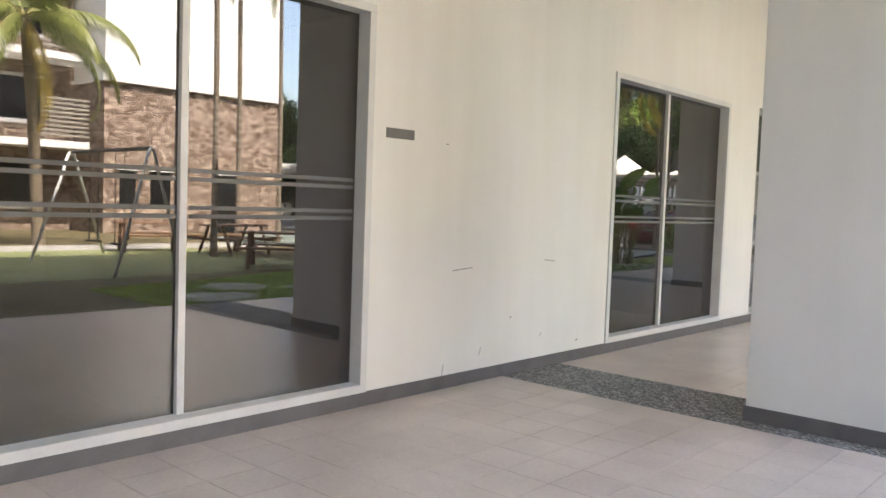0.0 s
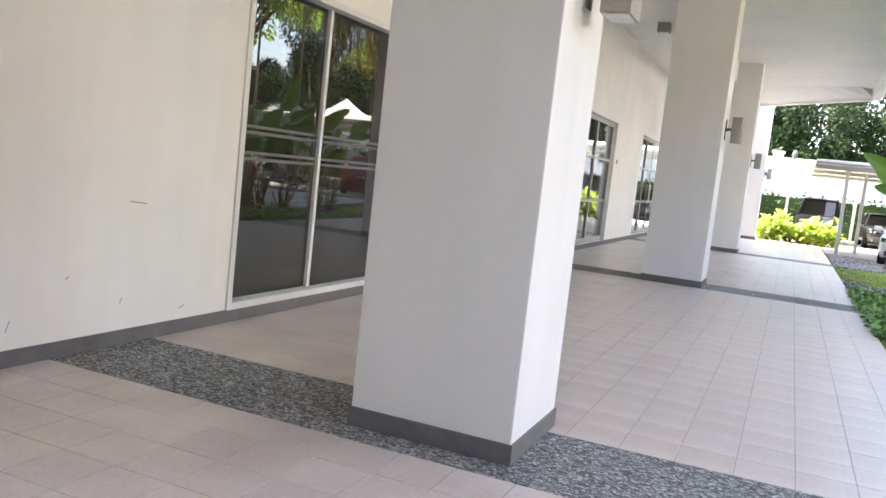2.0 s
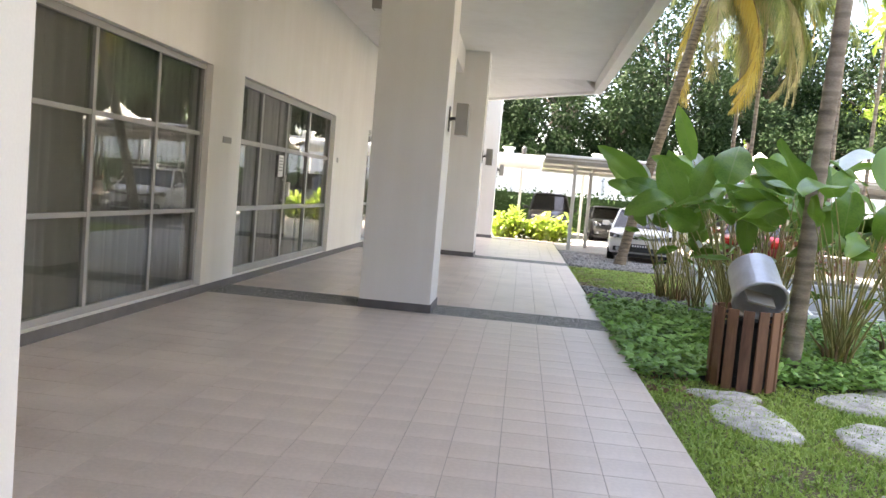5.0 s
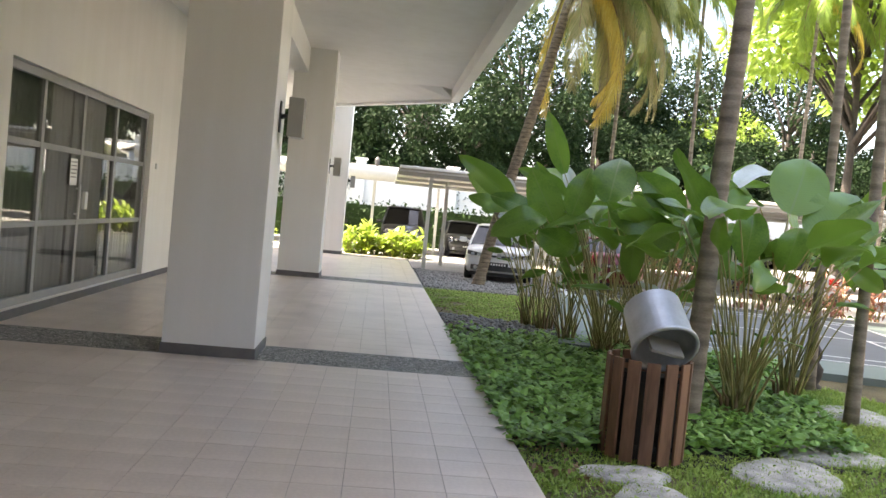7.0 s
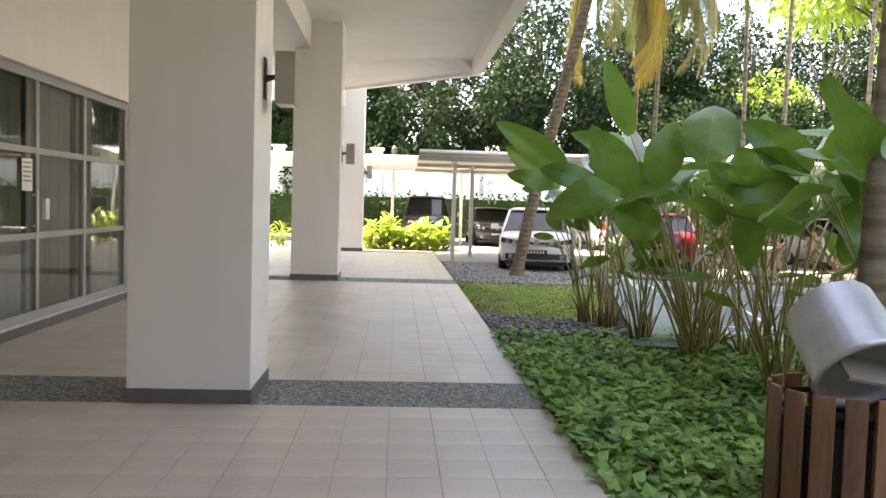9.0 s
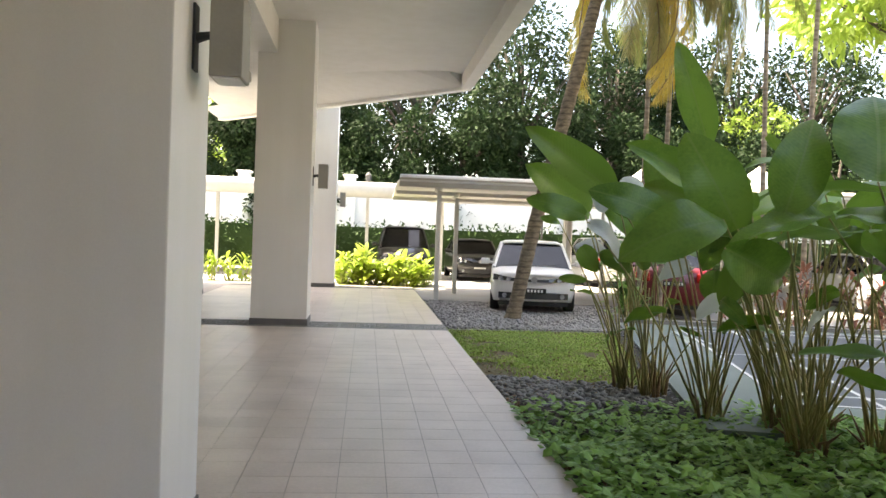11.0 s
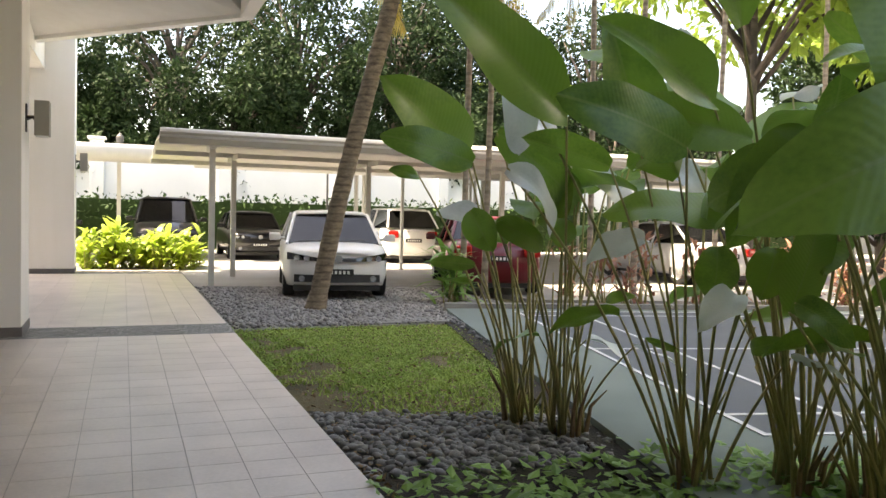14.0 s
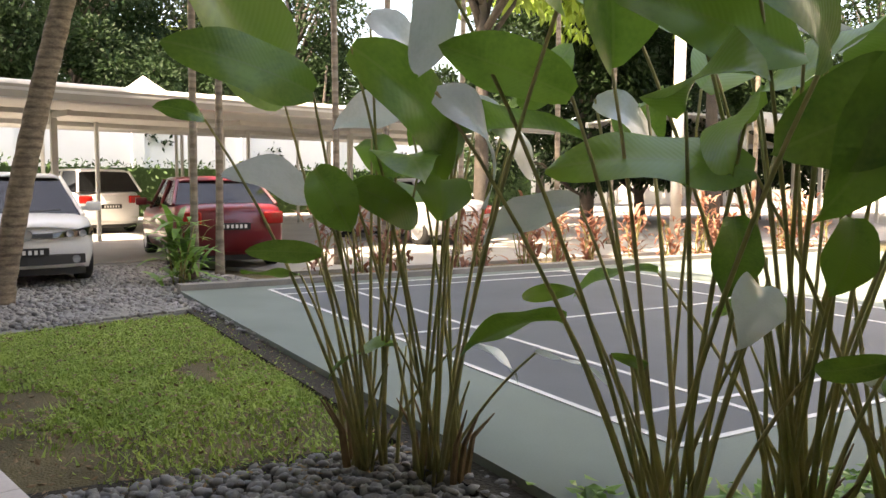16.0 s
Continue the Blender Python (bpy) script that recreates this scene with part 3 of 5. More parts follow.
def leaf_at(parent, base, tip, kind, width=1.0, roll=0.0, sheen=False, facing=None):
    """One big leaf from base to tip."""
    base, tip = Vector(base), Vector(tip)
    d = tip - base
    x = d.normalized()
    y = Vector((0, 0, 1)).cross(x)
    if facing is not None:
        y = Vector(facing).cross(x)
    y = y.normalized() if y.length > 0.05 else Vector((0, 1, 0))
    rot = Matrix((x, y, x.cross(y))).transposed().to_4x4() @ Matrix.Rotation(roll, 4, "X")
    ob = new("leaf", (SHEEN_BLADES if sheen else BLADES)[kind])
    ob.parent = parent
    ob.matrix_local = parent.matrix_world.inverted() @ Matrix.Translation(base) @ rot @ Matrix.Diagonal((d.length, d.length * width, d.length, 1))
    return ob


def stalk(parent, foot, top, r0=0.012, r1=0.006):
    bm = bmesh.new()
    foot, top = Vector(foot), Vector(top)
    mid = Vector((foot.x + (top.x - foot.x) * 0.42, foot.y + (top.y - foot.y) * 0.42, foot.z + (top.z - foot.z) * 0.62))
    tube(bm, [bez(foot, mid, top, t / 7) for t in range(8)], [r0 + (r1 - r0) * t / 7 for t in range(8)], 6)
    o = part("stalk", bm, M_STEM, parent, smooth=True)
    o.matrix_parent_inverse = parent.matrix_world.inverted()
    return o


def clump(x, y, count, spread, height, seed, given=(), bare=8, big=1.0):
    """A stand of tall broad-leaved plants: stalks from one root, each with one big leaf."""
    r = random.Random(seed)
    c = thing("broad_leaf_plant", "tall green plant with huge paddle leaves on thin stalks", "plant", "tall broad-leaved plants in the bed", at=pose(x, y, GROUND))
    for base, tip, kind, width, roll, *sheen_mark in given:
        leaf_at(c, base, tip, kind, width, roll * 0.2 + r.uniform(-0.15, 0.15), bool(sheen_mark), (-0.3, -0.5, 0.8) if sheen_mark else (-0.38, -0.9, 0.15))
        stalk(c, (x + r.uniform(-0.1, 0.1), y + r.uniform(-0.1, 0.1), GROUND - 0.02), base)
    for i in range(count):
        a = 2 * math.pi * (i + r.random() * 0.7) / count
        low = i % 4 == 3
        rad, h = spread * r.uniform(0.35, 1.0), height * (r.uniform(0.34, 0.66) if low else r.uniform(0.66, 1.0))
        base = Vector((x + math.cos(a) * rad, y + math.sin(a) * rad, h))
        ln = r.uniform(0.28, 0.48) if low else r.uniform(0.45, 0.78) * big
        up = r.uniform(-0.1, 0.2) if low else r.uniform(-0.1, 0.9)
        d = Vector((math.cos(a + r.uniform(-0.5, 0.5)) * 0.8, math.sin(a + r.uniform(-0.5, 0.5)) * 0.8, up)).normalized()
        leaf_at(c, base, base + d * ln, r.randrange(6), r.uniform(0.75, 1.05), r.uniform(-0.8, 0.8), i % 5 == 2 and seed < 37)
        stalk(c, (x + r.uniform(-0.11, 0.11), y + r.uniform(-0.11, 0.11), GROUND - 0.02), base, r.uniform(0.009, 0.015))
    for i in range(bare):
        a, h = r.uniform(0, 6.28), r.uniform(0.4, 1.3)
        stalk(c, (x + r.uniform(-0.11, 0.11), y + r.uniform(-0.11, 0.11), GROUND - 0.02), (x + math.cos(a) * 0.3 * h, y + math.sin(a) * 0.3 * h, h), 0.013, 0.005)
    bm = bmesh.new()
    for i in range(6):
        a = r.uniform(0, 6.28)
        p = Vector((math.cos(a) * 0.12, math.sin(a) * 0.12, -0.02))
        tube(bm, [p, p * 1.3 + Vector((0, 0, 0.25)), p * 2.2 + Vector((0, 0, r.uniform(0.3, 0.5)))], [0.02, 0.014, 0.003], 6)
    part("dry_sheath", bm, M_DRY, c, "withered brown leaf sheaths")
    return c


def leaf_cloud(name, n, sample, size, material, seed, parent=None, label="", aspect=0.45, droop=0.3, tuft=1, flat=False):
    """Many small folded leaves as one mesh; sample(r) gives a place and a way out of the crown."""
    r = random.Random(seed)
    vs, fs = [], []
    for _ in range(n):
        p0, out = sample(r)
        for q in range(tuft):
            p = p0 + (Vector((r.gauss(0, 1), r.gauss(0, 1), r.gauss(0, 1))) * size * 0.9 if tuft > 1 else Vector())
            d = (out + Vector((r.gauss(0, 0.7), r.gauss(0, 0.7), r.gauss(0, 0.7) - droop))).normalized()
            if flat:
                a = r.uniform(0, 6.28)
                d = Vector((math.cos(a), math.sin(a), r.gauss(0.0, 0.35))).normalized()
            s = d.cross(Vector((0, 0, 1)) + Vector((r.gauss(0, 0.3), r.gauss(0, 0.3), 0))).normalized() if flat else d.cross(Vector((r.gauss(0, 1), r.gauss(0, 1), r.gauss(0, 1)))).normalized()
            u = d.cross(s)
            ln = size * r.uniform(0.6, 1.35)
            o = len(vs)
            vs += [p, p + d * ln * 0.5 + s * ln * aspect * 0.5 + u * ln * 0.08, p + d * ln, p + d * ln * 0.5 - s * ln * aspect * 0.5 + u * ln * 0.08]
            fs += [(o, o + 1, o + 2), (o, o + 2, o + 3)]
    return raw(name, [tuple(v) for v in vs], fs, material, parent, label)


def crown_sampler(lobes):
    tot = [l[3] ** 2 for l in lobes]

    def f(r):
        l = r.choices(lobes, tot)[0]
        d = Vector((r.gauss(0, 1), r.gauss(0, 1), r.gauss(0, 1))).normalized()
        return Vector(l[:3]) + d * l[3] * (0.55 + 0.45 * r.random()), d
    return f


def tree(label, h, spread, seed, leaves, size, material, trunk=0.22, group="trees behind the car park", low=0.25):
    """Trunk, forked limbs, and a crown of separate leaf clumps with gaps."""
    r = random.Random(seed)
    t = thing("tree", label, "tree", group)
    bm = bmesh.new()
    top = Vector((r.uniform(-0.5, 0.5), r.uniform(-0.5, 0.5), h * 0.85))
    tube(bm, [bez((0, 0, -0.1), (0.3, 0.2, h * 0.4), top, k / 6) for k in range(7)], [trunk * (1 - 0.8 * k / 6) for k in range(7)], 8)
    lobes = []
    for i in range(26):
        a, z = r.uniform(0, 6.28), h * (low + (0.95 - low) * r.random())
        rad = spread * r.uniform(0.35, 1.0) * (1.15 - 0.55 * z / h)
        e = Vector((math.cos(a) * rad, math.sin(a) * rad, z))
        s = bez((0, 0, 0), (0.3, 0.2, h * 0.4), top, max(0.1, min(0.9, z / h - 0.15)))
        tube(bm, [s, (s + e) / 2 + Vector((0, 0, 0.15 * rad)), e], [trunk * 0.38, trunk * 0.24, trunk * 0.07], 5)
        lobes.append((e.x, e.y, e.z, spread * r.uniform(0.18, 0.38)))
    part("trunk", bm, M_DARKBARK, t, smooth=True)
    leaf_cloud("crown", leaves, crown_sampler(lobes), size, material, seed + 1, t)
    return t


def frond(bm_v, bm_f, root, az, up, length, droop, leaflet, n=34, hang=0.5, seed=0, w=0.034):
    """One feather frond: returns its midrib's points and adds leaflets to the lists."""
    r = random.Random(seed)
    pts, p = [], Vector(root)
    el = up
    step = length / 16
    for i in range(17):
        pts.append(p.copy())
        p = p + Vector((math.cos(az) * math.cos(el), math.sin(az) * math.cos(el), math.sin(el))) * step
        el -= droop / 16 * (0.5 + i / 16)
    for i in range(n):
        t = 0.1 + 0.9 * i / (n - 1)
        f = t * 16
        k = min(15, int(f))
        q = pts[k].lerp(pts[k + 1], f - k)
        d = (pts[k + 1] - pts[k]).normalized()
        s = d.cross(Vector((0, 0, 1)))
        s = s.normalized() if s.length > 0.05 else Vector((math.sin(az), -math.cos(az), 0))
        ln = leaflet * (math.sin(math.pi * min(1, t * 0.8 + 0.18)) ** 0.6) * r.uniform(0.8, 1.1)
        for sg in (-1, 1):
            a = (s * sg * (1 - 0.5 * hang) + d * 0.55 + Vector((0, 0, -hang * r.uniform(0.7, 1.3)))).normalized()
            e1 = q + a * ln * 0.5
            e2 = e1 + (a + Vector((0, 0, -hang * 0.9))).normalized() * ln * 0.5
            b = d * w * (1.0 if leaflet > 0.6 else 0.6)
            o = len(bm_v)
            bm_v += [q - b * 0.5, q + b * 0.5, e1 + b * 0.55, e1 - b * 0.55, e2]
            bm_f += [(o, o + 1, o + 2, o + 3), (o + 3, o + 2, o + 4)]
    return pts


def palm(label, trunk_pts, r0, r1, fronds, seed, bark, group, leaflet=0.6, rings=True, spread=(0.9, -0.5), length=(2.6, 3.4), yellow=2, brown=3, hang=0.75, crown_mat=None, droop=(1.5, 2.4), shy=False):
    """Ringed trunk and a crown of feather fronds, the old ones hanging yellow or brown; shy: leaning away from the building."""
    r = random.Random(seed)
    base = Vector(trunk_pts[0])
    t = thing("palm_tree", label, "palm tree", group, at=Matrix.Translation(base))
    pts = [Vector(p) - base for p in trunk_pts]
    n = 60 if rings else 24
    path = []
    for i in range(n + 1):
        f = i / n * (len(pts) - 1)
        k = min(len(pts) - 2, int(f))
        a, b = pts[max(0, k - 1)], pts[min(len(pts) - 1, k + 2)]
        u = f - k
        m0, m1 = (pts[k + 1] - a) * 0.5, (b - pts[k]) * 0.5
        path.append(pts[k] * (2 * u ** 3 - 3 * u * u + 1) + m0 * (u ** 3 - 2 * u * u + u) + pts[k + 1] * (-2 * u ** 3 + 3 * u * u) + m1 * (u ** 3 - u * u))
    rad = [(r0 + (r1 - r0) * i / n) * (1 + (0.07 if rings and i % 2 else 0)) * (1.35 - 0.35 * min(1, i / 4)) for i in range(n + 1)]
    part("trunk", tube(bmesh.new(), path, rad, 12), bark, t, smooth=True)
    top = path[-1]
    for i in range(fronds):
        u = i / max(1, fronds - 1)
        m, nm = (crown_mat or M_FROND), ""
        if i >= fronds - yellow:
            m, nm = M_FROND_Y, "yellowed frond"
        elif i >= fronds - yellow - brown:
            m, nm = M_FROND_B, "drying brownish frond"
        v, f = [], []
        az = i * 2.4 + r.uniform(-0.3, 0.3)
        if shy and math.cos(az) < -0.28:
            az = math.pi - az
        rib = frond(v, f, top + Vector((0, 0, 0.1)), az, spread[0] + (spread[1] - spread[0]) * u, r.uniform(*length), r.uniform(*droop), leaflet, 84 if leaflet > 0.6 else 44, hang * (0.6 + 0.6 * u), seed * 50 + i)
        fr = raw("frond", [tuple(x) for x in v], f, m, t, nm)
        part("midrib", tube(bmesh.new(), rib[::2], [0.022 - 0.0022 * k for k in range(9)], 5), M_STEM if m is M_FROND else M_DRY, fr)
    return t


# ---------- vehicles ----------
def loft(sections, close=True):
    bm = bmesh.new()
    rows = [[bm.verts.new(p) for p in s] for s in sections]
    for a, b in zip(rows, rows[1:]):
        for k in range(len(a) - 1):
            bm.faces.new((a[k], a[k + 1], b[k + 1], b[k]))
    if close:
        bm.faces.new(rows[0][::-1]), bm.faces.new(rows[-1])
    bmesh.ops.recalc_face_normals(bm, faces=bm.faces)
    return bm


def car(label, paint, at, L=4.2, W=1.78, H=1.48, hood=0.92, boot=None, cabin=(0.21, 0.41, 0.88, 0.99), plate="", rear=False):
    """A parked car, its nose at local -y: shell, cabin, glass, lamps, wheels. cabin: fractions of the length where the windscreen starts, the roof starts, the roof ends, the rear glass ends."""
    c = thing("car", label, "car", "parked cars", at=at)
    h = W / 2
    boot = boot or hood + 0.08
    secs = []
    for i in range(25):
        t = i / 24
        y = -L / 2 + L * t
        e = min(t, 1 - t)
        w = h * (0.86 + 0.14 * min(1, e / 0.13) ** 0.5)
        if t < cabin[0]:
            top = 0.72 + (hood - 0.72) * min(1, t / cabin[0] * 1.7 + 0.12) ** 0.6
        else:
            top = hood + (boot - hood) * (t - cabin[0]) / (1 - cabin[0])
            if t > 0.95:
                top -= (t - 0.95) * 2.5
        z0 = 0.20 + (0.10 if e < 0.04 else 0)
        half = [(w * 0.55, z0), (w * 0.93, z0 + 0.03), (w * 0.99, z0 + 0.2), (w, 0.55), (w * 0.985, top - 0.16), (w * 0.93, top - 0.04), (w * 0.80, top), (w * 0.4, top + 0.018)]
        bow = lambda x: y + 0.24 * (x / h) ** 2 * max(0.0, 1 - t / 0.16) - 0.16 * (x / h) ** 2 * max(0.0, 1 - (1 - t) / 0.12)
        s = [(x, bow(x), z) for x, z in half] + [(0, y, top + 0.022)] + [(-x, bow(x), z) for x, z in half[::-1]]
        secs.append(s + [s[0]])
    part("body", loft(secs), paint, c, smooth=True)
    a0, a1, a2, a3 = [-L / 2 + L * f for f in cabin]
    zb = hood - 0.02
    hb, ht = h * 0.92, h * 0.74

    def cab(y, z, f):
        x = hb + (ht - hb) * f
        return [(x, y, z), (x * 0.88, y, z + 0.035 * f), (0, y, z + 0.055 * f), (-x * 0.88, y, z + 0.035 * f), (-x, y, z)]
    # glasshouse as four sides of dark glass, roof and pillars in paint
    roof = loft([cab(a1 - 0.06, H - 0.09, 0.93), cab(a1 + 0.15, H - 0.055, 1), cab((a1 + a2) / 2, H - 0.045, 1), cab(a2 - 0.1, H - 0.065, 1), cab(a2 + 0.05, H - 0.1, 0.95)], False)
    bmesh.ops.solidify(roof, geom=roof.faces[:], thickness=0.03)
    part("roof", roof, paint, c, smooth=True)
    A = [(hb, a0, zb), (ht, a1, H - 0.07), (ht, a2, H - 0.07), (hb, a3 - 0.03, boot - 0.02)]

    def pane(nm, pts, lab):
        bm = bmesh.new()
        bm.faces.new([bm.verts.new(p) for p in pts])
        bmesh.ops.solidify(bm, geom=bm.faces[:], thickness=0.012)
        part(nm, bm, M_CARGLASS, c, lab)
    mir = lambda p: (-p[0], p[1], p[2])
    pane("windscreen", [A[0], A[1], mir(A[1]), mir(A[0])], "dark windscreen glass")
    pane("rear_window", [A[3], A[2], mir(A[2]), mir(A[3])], "dark rear glass")
    for f in (lambda p: p, mir):
        pane("side_window", [f(A[0]), f(A[1]), f(A[2]), f(A[3])], "dark side glass")
        for p, q in ((A[0], A[1]), (A[2], A[3]), (((A[0][0] + 0.012), (a0 + a3) / 2, hood), ((ht + 0.012), (a0 + a3) / 2 + 0.05, H - 0.07))):
            part("pillar", tube(bmesh.new(), [f(p), f(q)], 0.032, 6), paint, c)
    def bowed(xa, xb, lo, hi, out=0.016):
        """A strip that follows the curve of the nose, between two edges that run from lo to hi."""
        bm = bmesh.new()
        rows = []
        for k in range(9):
            x = xa + (xb - xa) * k / 8
            y = -L / 2 + 0.24 * (x / h) ** 2
            z0, z1 = lo[0] + (lo[1] - lo[0]) * k / 8, hi[0] + (hi[1] - hi[0]) * k / 8
            rows.append([bm.verts.new(p) for p in ((x, y + 0.05, z0), (x, y - out, z0 + 0.008), (x, y - out + 0.012, z1 - 0.008), (x, y + 0.08, z1))])
        for a, b in zip(rows, rows[1:]):
            for m in range(4):
                bm.faces.new((a[m], a[(m + 1) % 4], b[(m + 1) % 4], b[m]))
        bm.faces.new(rows[0]), bm.faces.new(rows[-1])
        bmesh.ops.recalc_face_normals(bm, faces=bm.faces)
        return bm
    for sx in (-1, 1):
        bm = bmesh.new()
        tube(bm, [(sx * (hb + 0.01), a0 + 0.30, hood + 0.06), (sx * (hb + 0.13), a0 + 0.28, hood + 0.09)], 0.03, 6)
        box(bm, sx * (hb + 0.2) - 0.1, sx * (hb + 0.2) + 0.1, a0 + 0.22, a0 + 0.34, hood + 0.03, hood + 0.17, 0.035)
        part("wing_mirror", bm, paint, c, smooth=True)
        fy = -L / 2
        bm = bowed(sx * h * 0.34, sx * h * 0.93, (0.645, 0.665), (0.715, 0.80))
        hl = part("headlight", bm, M_CARGLASS, c, "dark slanted headlight")
        for fx in (0.58, 0.76):
            part("lamp_bowl", lathe(bmesh.new(), [(0.001, 0.0), (0.035, 0.012), (0.05, 0.03)], 14, pose(sx * h * fx, fy + 0.24 * fx * fx - 0.022, 0.70, 90, 0, 0)), M_LIGHT, hl)
        tl = B(-0.16, 0.16, -0.06, 0.04, -0.10, 0.10, 0.03)
        bmesh.ops.transform(tl, matrix=pose(sx * h * 0.72, L / 2 - 0.055, boot - 0.22, 0, 0, sx * -18), verts=tl.verts)
        part("tail_light", tl, M_TAIL, c, "red tail light", smooth=True)
        fog = lathe(bmesh.new(), [(0.001, 0), (0.05, 0.0), (0.055, 0.02)], 12, pose(sx * h * 0.66, -L / 2 + 0.24 * 0.66 ** 2 - 0.025, 0.36, 90, 0, 0))
        part("fog_light", fog, M_LIGHT, c)
        for yy in (-L / 2 + 0.82, L / 2 - 0.78):
            w = part("wheel", lathe(bmesh.new(), [(0.2, -0.1), (0.29, -0.1), (0.315, -0.07), (0.315, 0.07), (0.29, 0.1), (0.2, 0.1)], 24, pose(sx * (h - 0.11), yy, 0.315, 0, 90, 0)), M_TYRE, c, smooth=True)
            part("rim", lathe(bmesh.new(), [(0.001, 0.085), (0.05, 0.09), (0.07, 0.06), (0.18, 0.07), (0.205, 0.1)] if sx > 0 else [(0.205, -0.1), (0.18, -0.07), (0.07, -0.06), (0.05, -0.09), (0.001, -0.085)], 20, pose(sx * (h - 0.11), yy, 0.315, 0, 90, 0)), M_RIM, w)
    part("grille", bowed(-h * 0.34, h * 0.34, (0.65, 0.65), (0.71, 0.71)), M_BLACK, c, "black grille slot")
    part("lower_grille", bowed(-h * 0.80, h * 0.80, (0.29, 0.29), (0.43, 0.43)), M_BLACK, c, "black lower air intake")
    part("emblem", lathe(bmesh.new(), [(0.001, 0), (0.06, 0.0), (0.066, 0.02)], 16, pose(0, -L / 2 - 0.03, 0.70, 90, 0, 0)), M_RIM, c, "plain round chrome emblem")
    for yy, zz in ((-L / 2 - 0.02, 0.47), (L / 2 + 0.005, 0.70)):
        p = part("number_plate", B(-0.26, 0.26, yy - 0.006, yy + 0.012, zz - 0.055, zz + 0.055, 0.005), M_PLATE, c, "black number plate with pale bars")
        for k in range(6):
            part("plate_mark", B(-0.2 + 0.07 * k, -0.16 + 0.07 * k, yy - 0.009, yy + 0.015, zz - 0.028, zz + 0.028), M_PAPER, p)
    for sx in (-0.35, 0.25):
        part("wiper", tube(bmesh.new(), [(sx - 0.3, a0 - 0.03, hood + 0.03), (sx + 0.3, a0 + 0.02, hood + 0.06)], 0.009, 5), M_BLACK, c)
    part("underbody", B(-h * 0.8, h * 0.8, -L / 2 + 0.15, L / 2 - 0.15, 0.15, 0.24), M_BLACK, c)
    return c


# ---------- garden ground ----------
def patch(name, pts, z, material, label, category, thick=0.1):
    bm = bmesh.new()
    f = bm.faces.new([bm.verts.new((x, y, z)) for x, y in pts])
    r = bmesh.ops.extrude_face_region(bm, geom=[f])
    bmesh.ops.translate(bm, vec=(0, 0, -thick), verts=[v for v in r["geom"] if isinstance(v, bmesh.types.BMVert)])
    bmesh.ops.recalc_face_normals(bm, faces=bm.faces)
    return tagged(part(name, bm, material), label, category, kind="structure")


patch("planting_bed", [(1.0, 12.2), (4.2, 12.6), (3.4, 16.0), (2.9, 18.9), (1.0, 19.0)], GROUND, M_SOIL, "dark soil bed under the ground cover", "bed")
patch("pebble_bed_base", [(1.0, 18.9), (2.95, 18.95), (3.25, 19.8), (1.0, 20.5)], GROUND - 0.002, M_SOIL, "dark soil under the river pebbles", "bed")
patch("gravel_bed_base", [(1.0, 24.7), (4.15, 24.9), (4.5, 26.0), (6.0, 26.6), (6.0, 31.0), (1.0, 30.6)], GROUND + 0.02, M_SLAB, "grey gritty ground under the gravel", "bed")
patch("parking_ground", [(-40, 35.0), (1.0, 35.0), (1.0, 30.5), (6.0, 30.3), (6.6, 27.3), (40, 19.5), (60, 60), (-40, 60)], GROUND + 0.05, M_CONC, "pale sunlit concrete of the car park", "pavement")
patch("side_terrace", [(-12, 30.4), (WALL - 0.3, 30.4), (WALL - 0.3, 35.1), (-12, 35.1)], GROUND + 0.055, M_CONC, "pale concrete beside the end of the building", "pavement")

# the small court, turned in plan
COURT = Matrix.Translation((3.73, 18.62, 0.08)) @ Matrix.Rotation(radians(-12.8), 4, "Z")     # local x across, local y along the sideline


def cbox(u0, u1, v0, v1, z0, z1):
    return B(v0, v1, u0, u1, z0, z1, 0, COURT)


court = tagged(part("court", cbox(-1.3, 7.45, -1.0, 13.0, -0.3, GROUND + 0.006), M_COURT), "grey-green painted games court", "court", kind="structure")
tagged(part("court_field", cbox(0, 7.0, 0, 5.6, GROUND, GROUND + 0.010), M_COURT2), "dark grey painted field of the court", "court", kind="structure")
LW, Z1 = 0.05, GROUND + 0.014
lines = [(0, 7.0, 0, LW), (0, 7.0, 0.89, 0.89 + LW), (0, 7.0, 4.71, 4.71 + LW), (0, 7.0, 5.6, 5.6 + LW)]
cross = [(0, LW), (0.55, 0.55 + LW), (3.5, 3.5 + LW), (6.45, 6.45 + LW), (6.95, 7.0)]
for u0, u1, v0, v1 in lines:
    part("court_line", cbox(u0, u1, v0, v1, GROUND, Z1), M_LINE, court)
for u0, u1 in cross:
    part("court_line", cbox(u0, u1, LW, 5.6, GROUND, Z1 + 0.0005), M_LINE, court)
tagged(part("court_kerb", cbox(7.36, 7.56, -1.0, 13.0, -0.2, 0.08), M_SLAB), "low concrete kerb along the court", "kerb", kind="structure")
tagged(part("court_edge_soil", cbox(-1.3, 7.4, -1.2, -1.0, -0.3, GROUND - 0.045), M_SOIL), "dark soil edge of the court", "kerb", kind="structure")


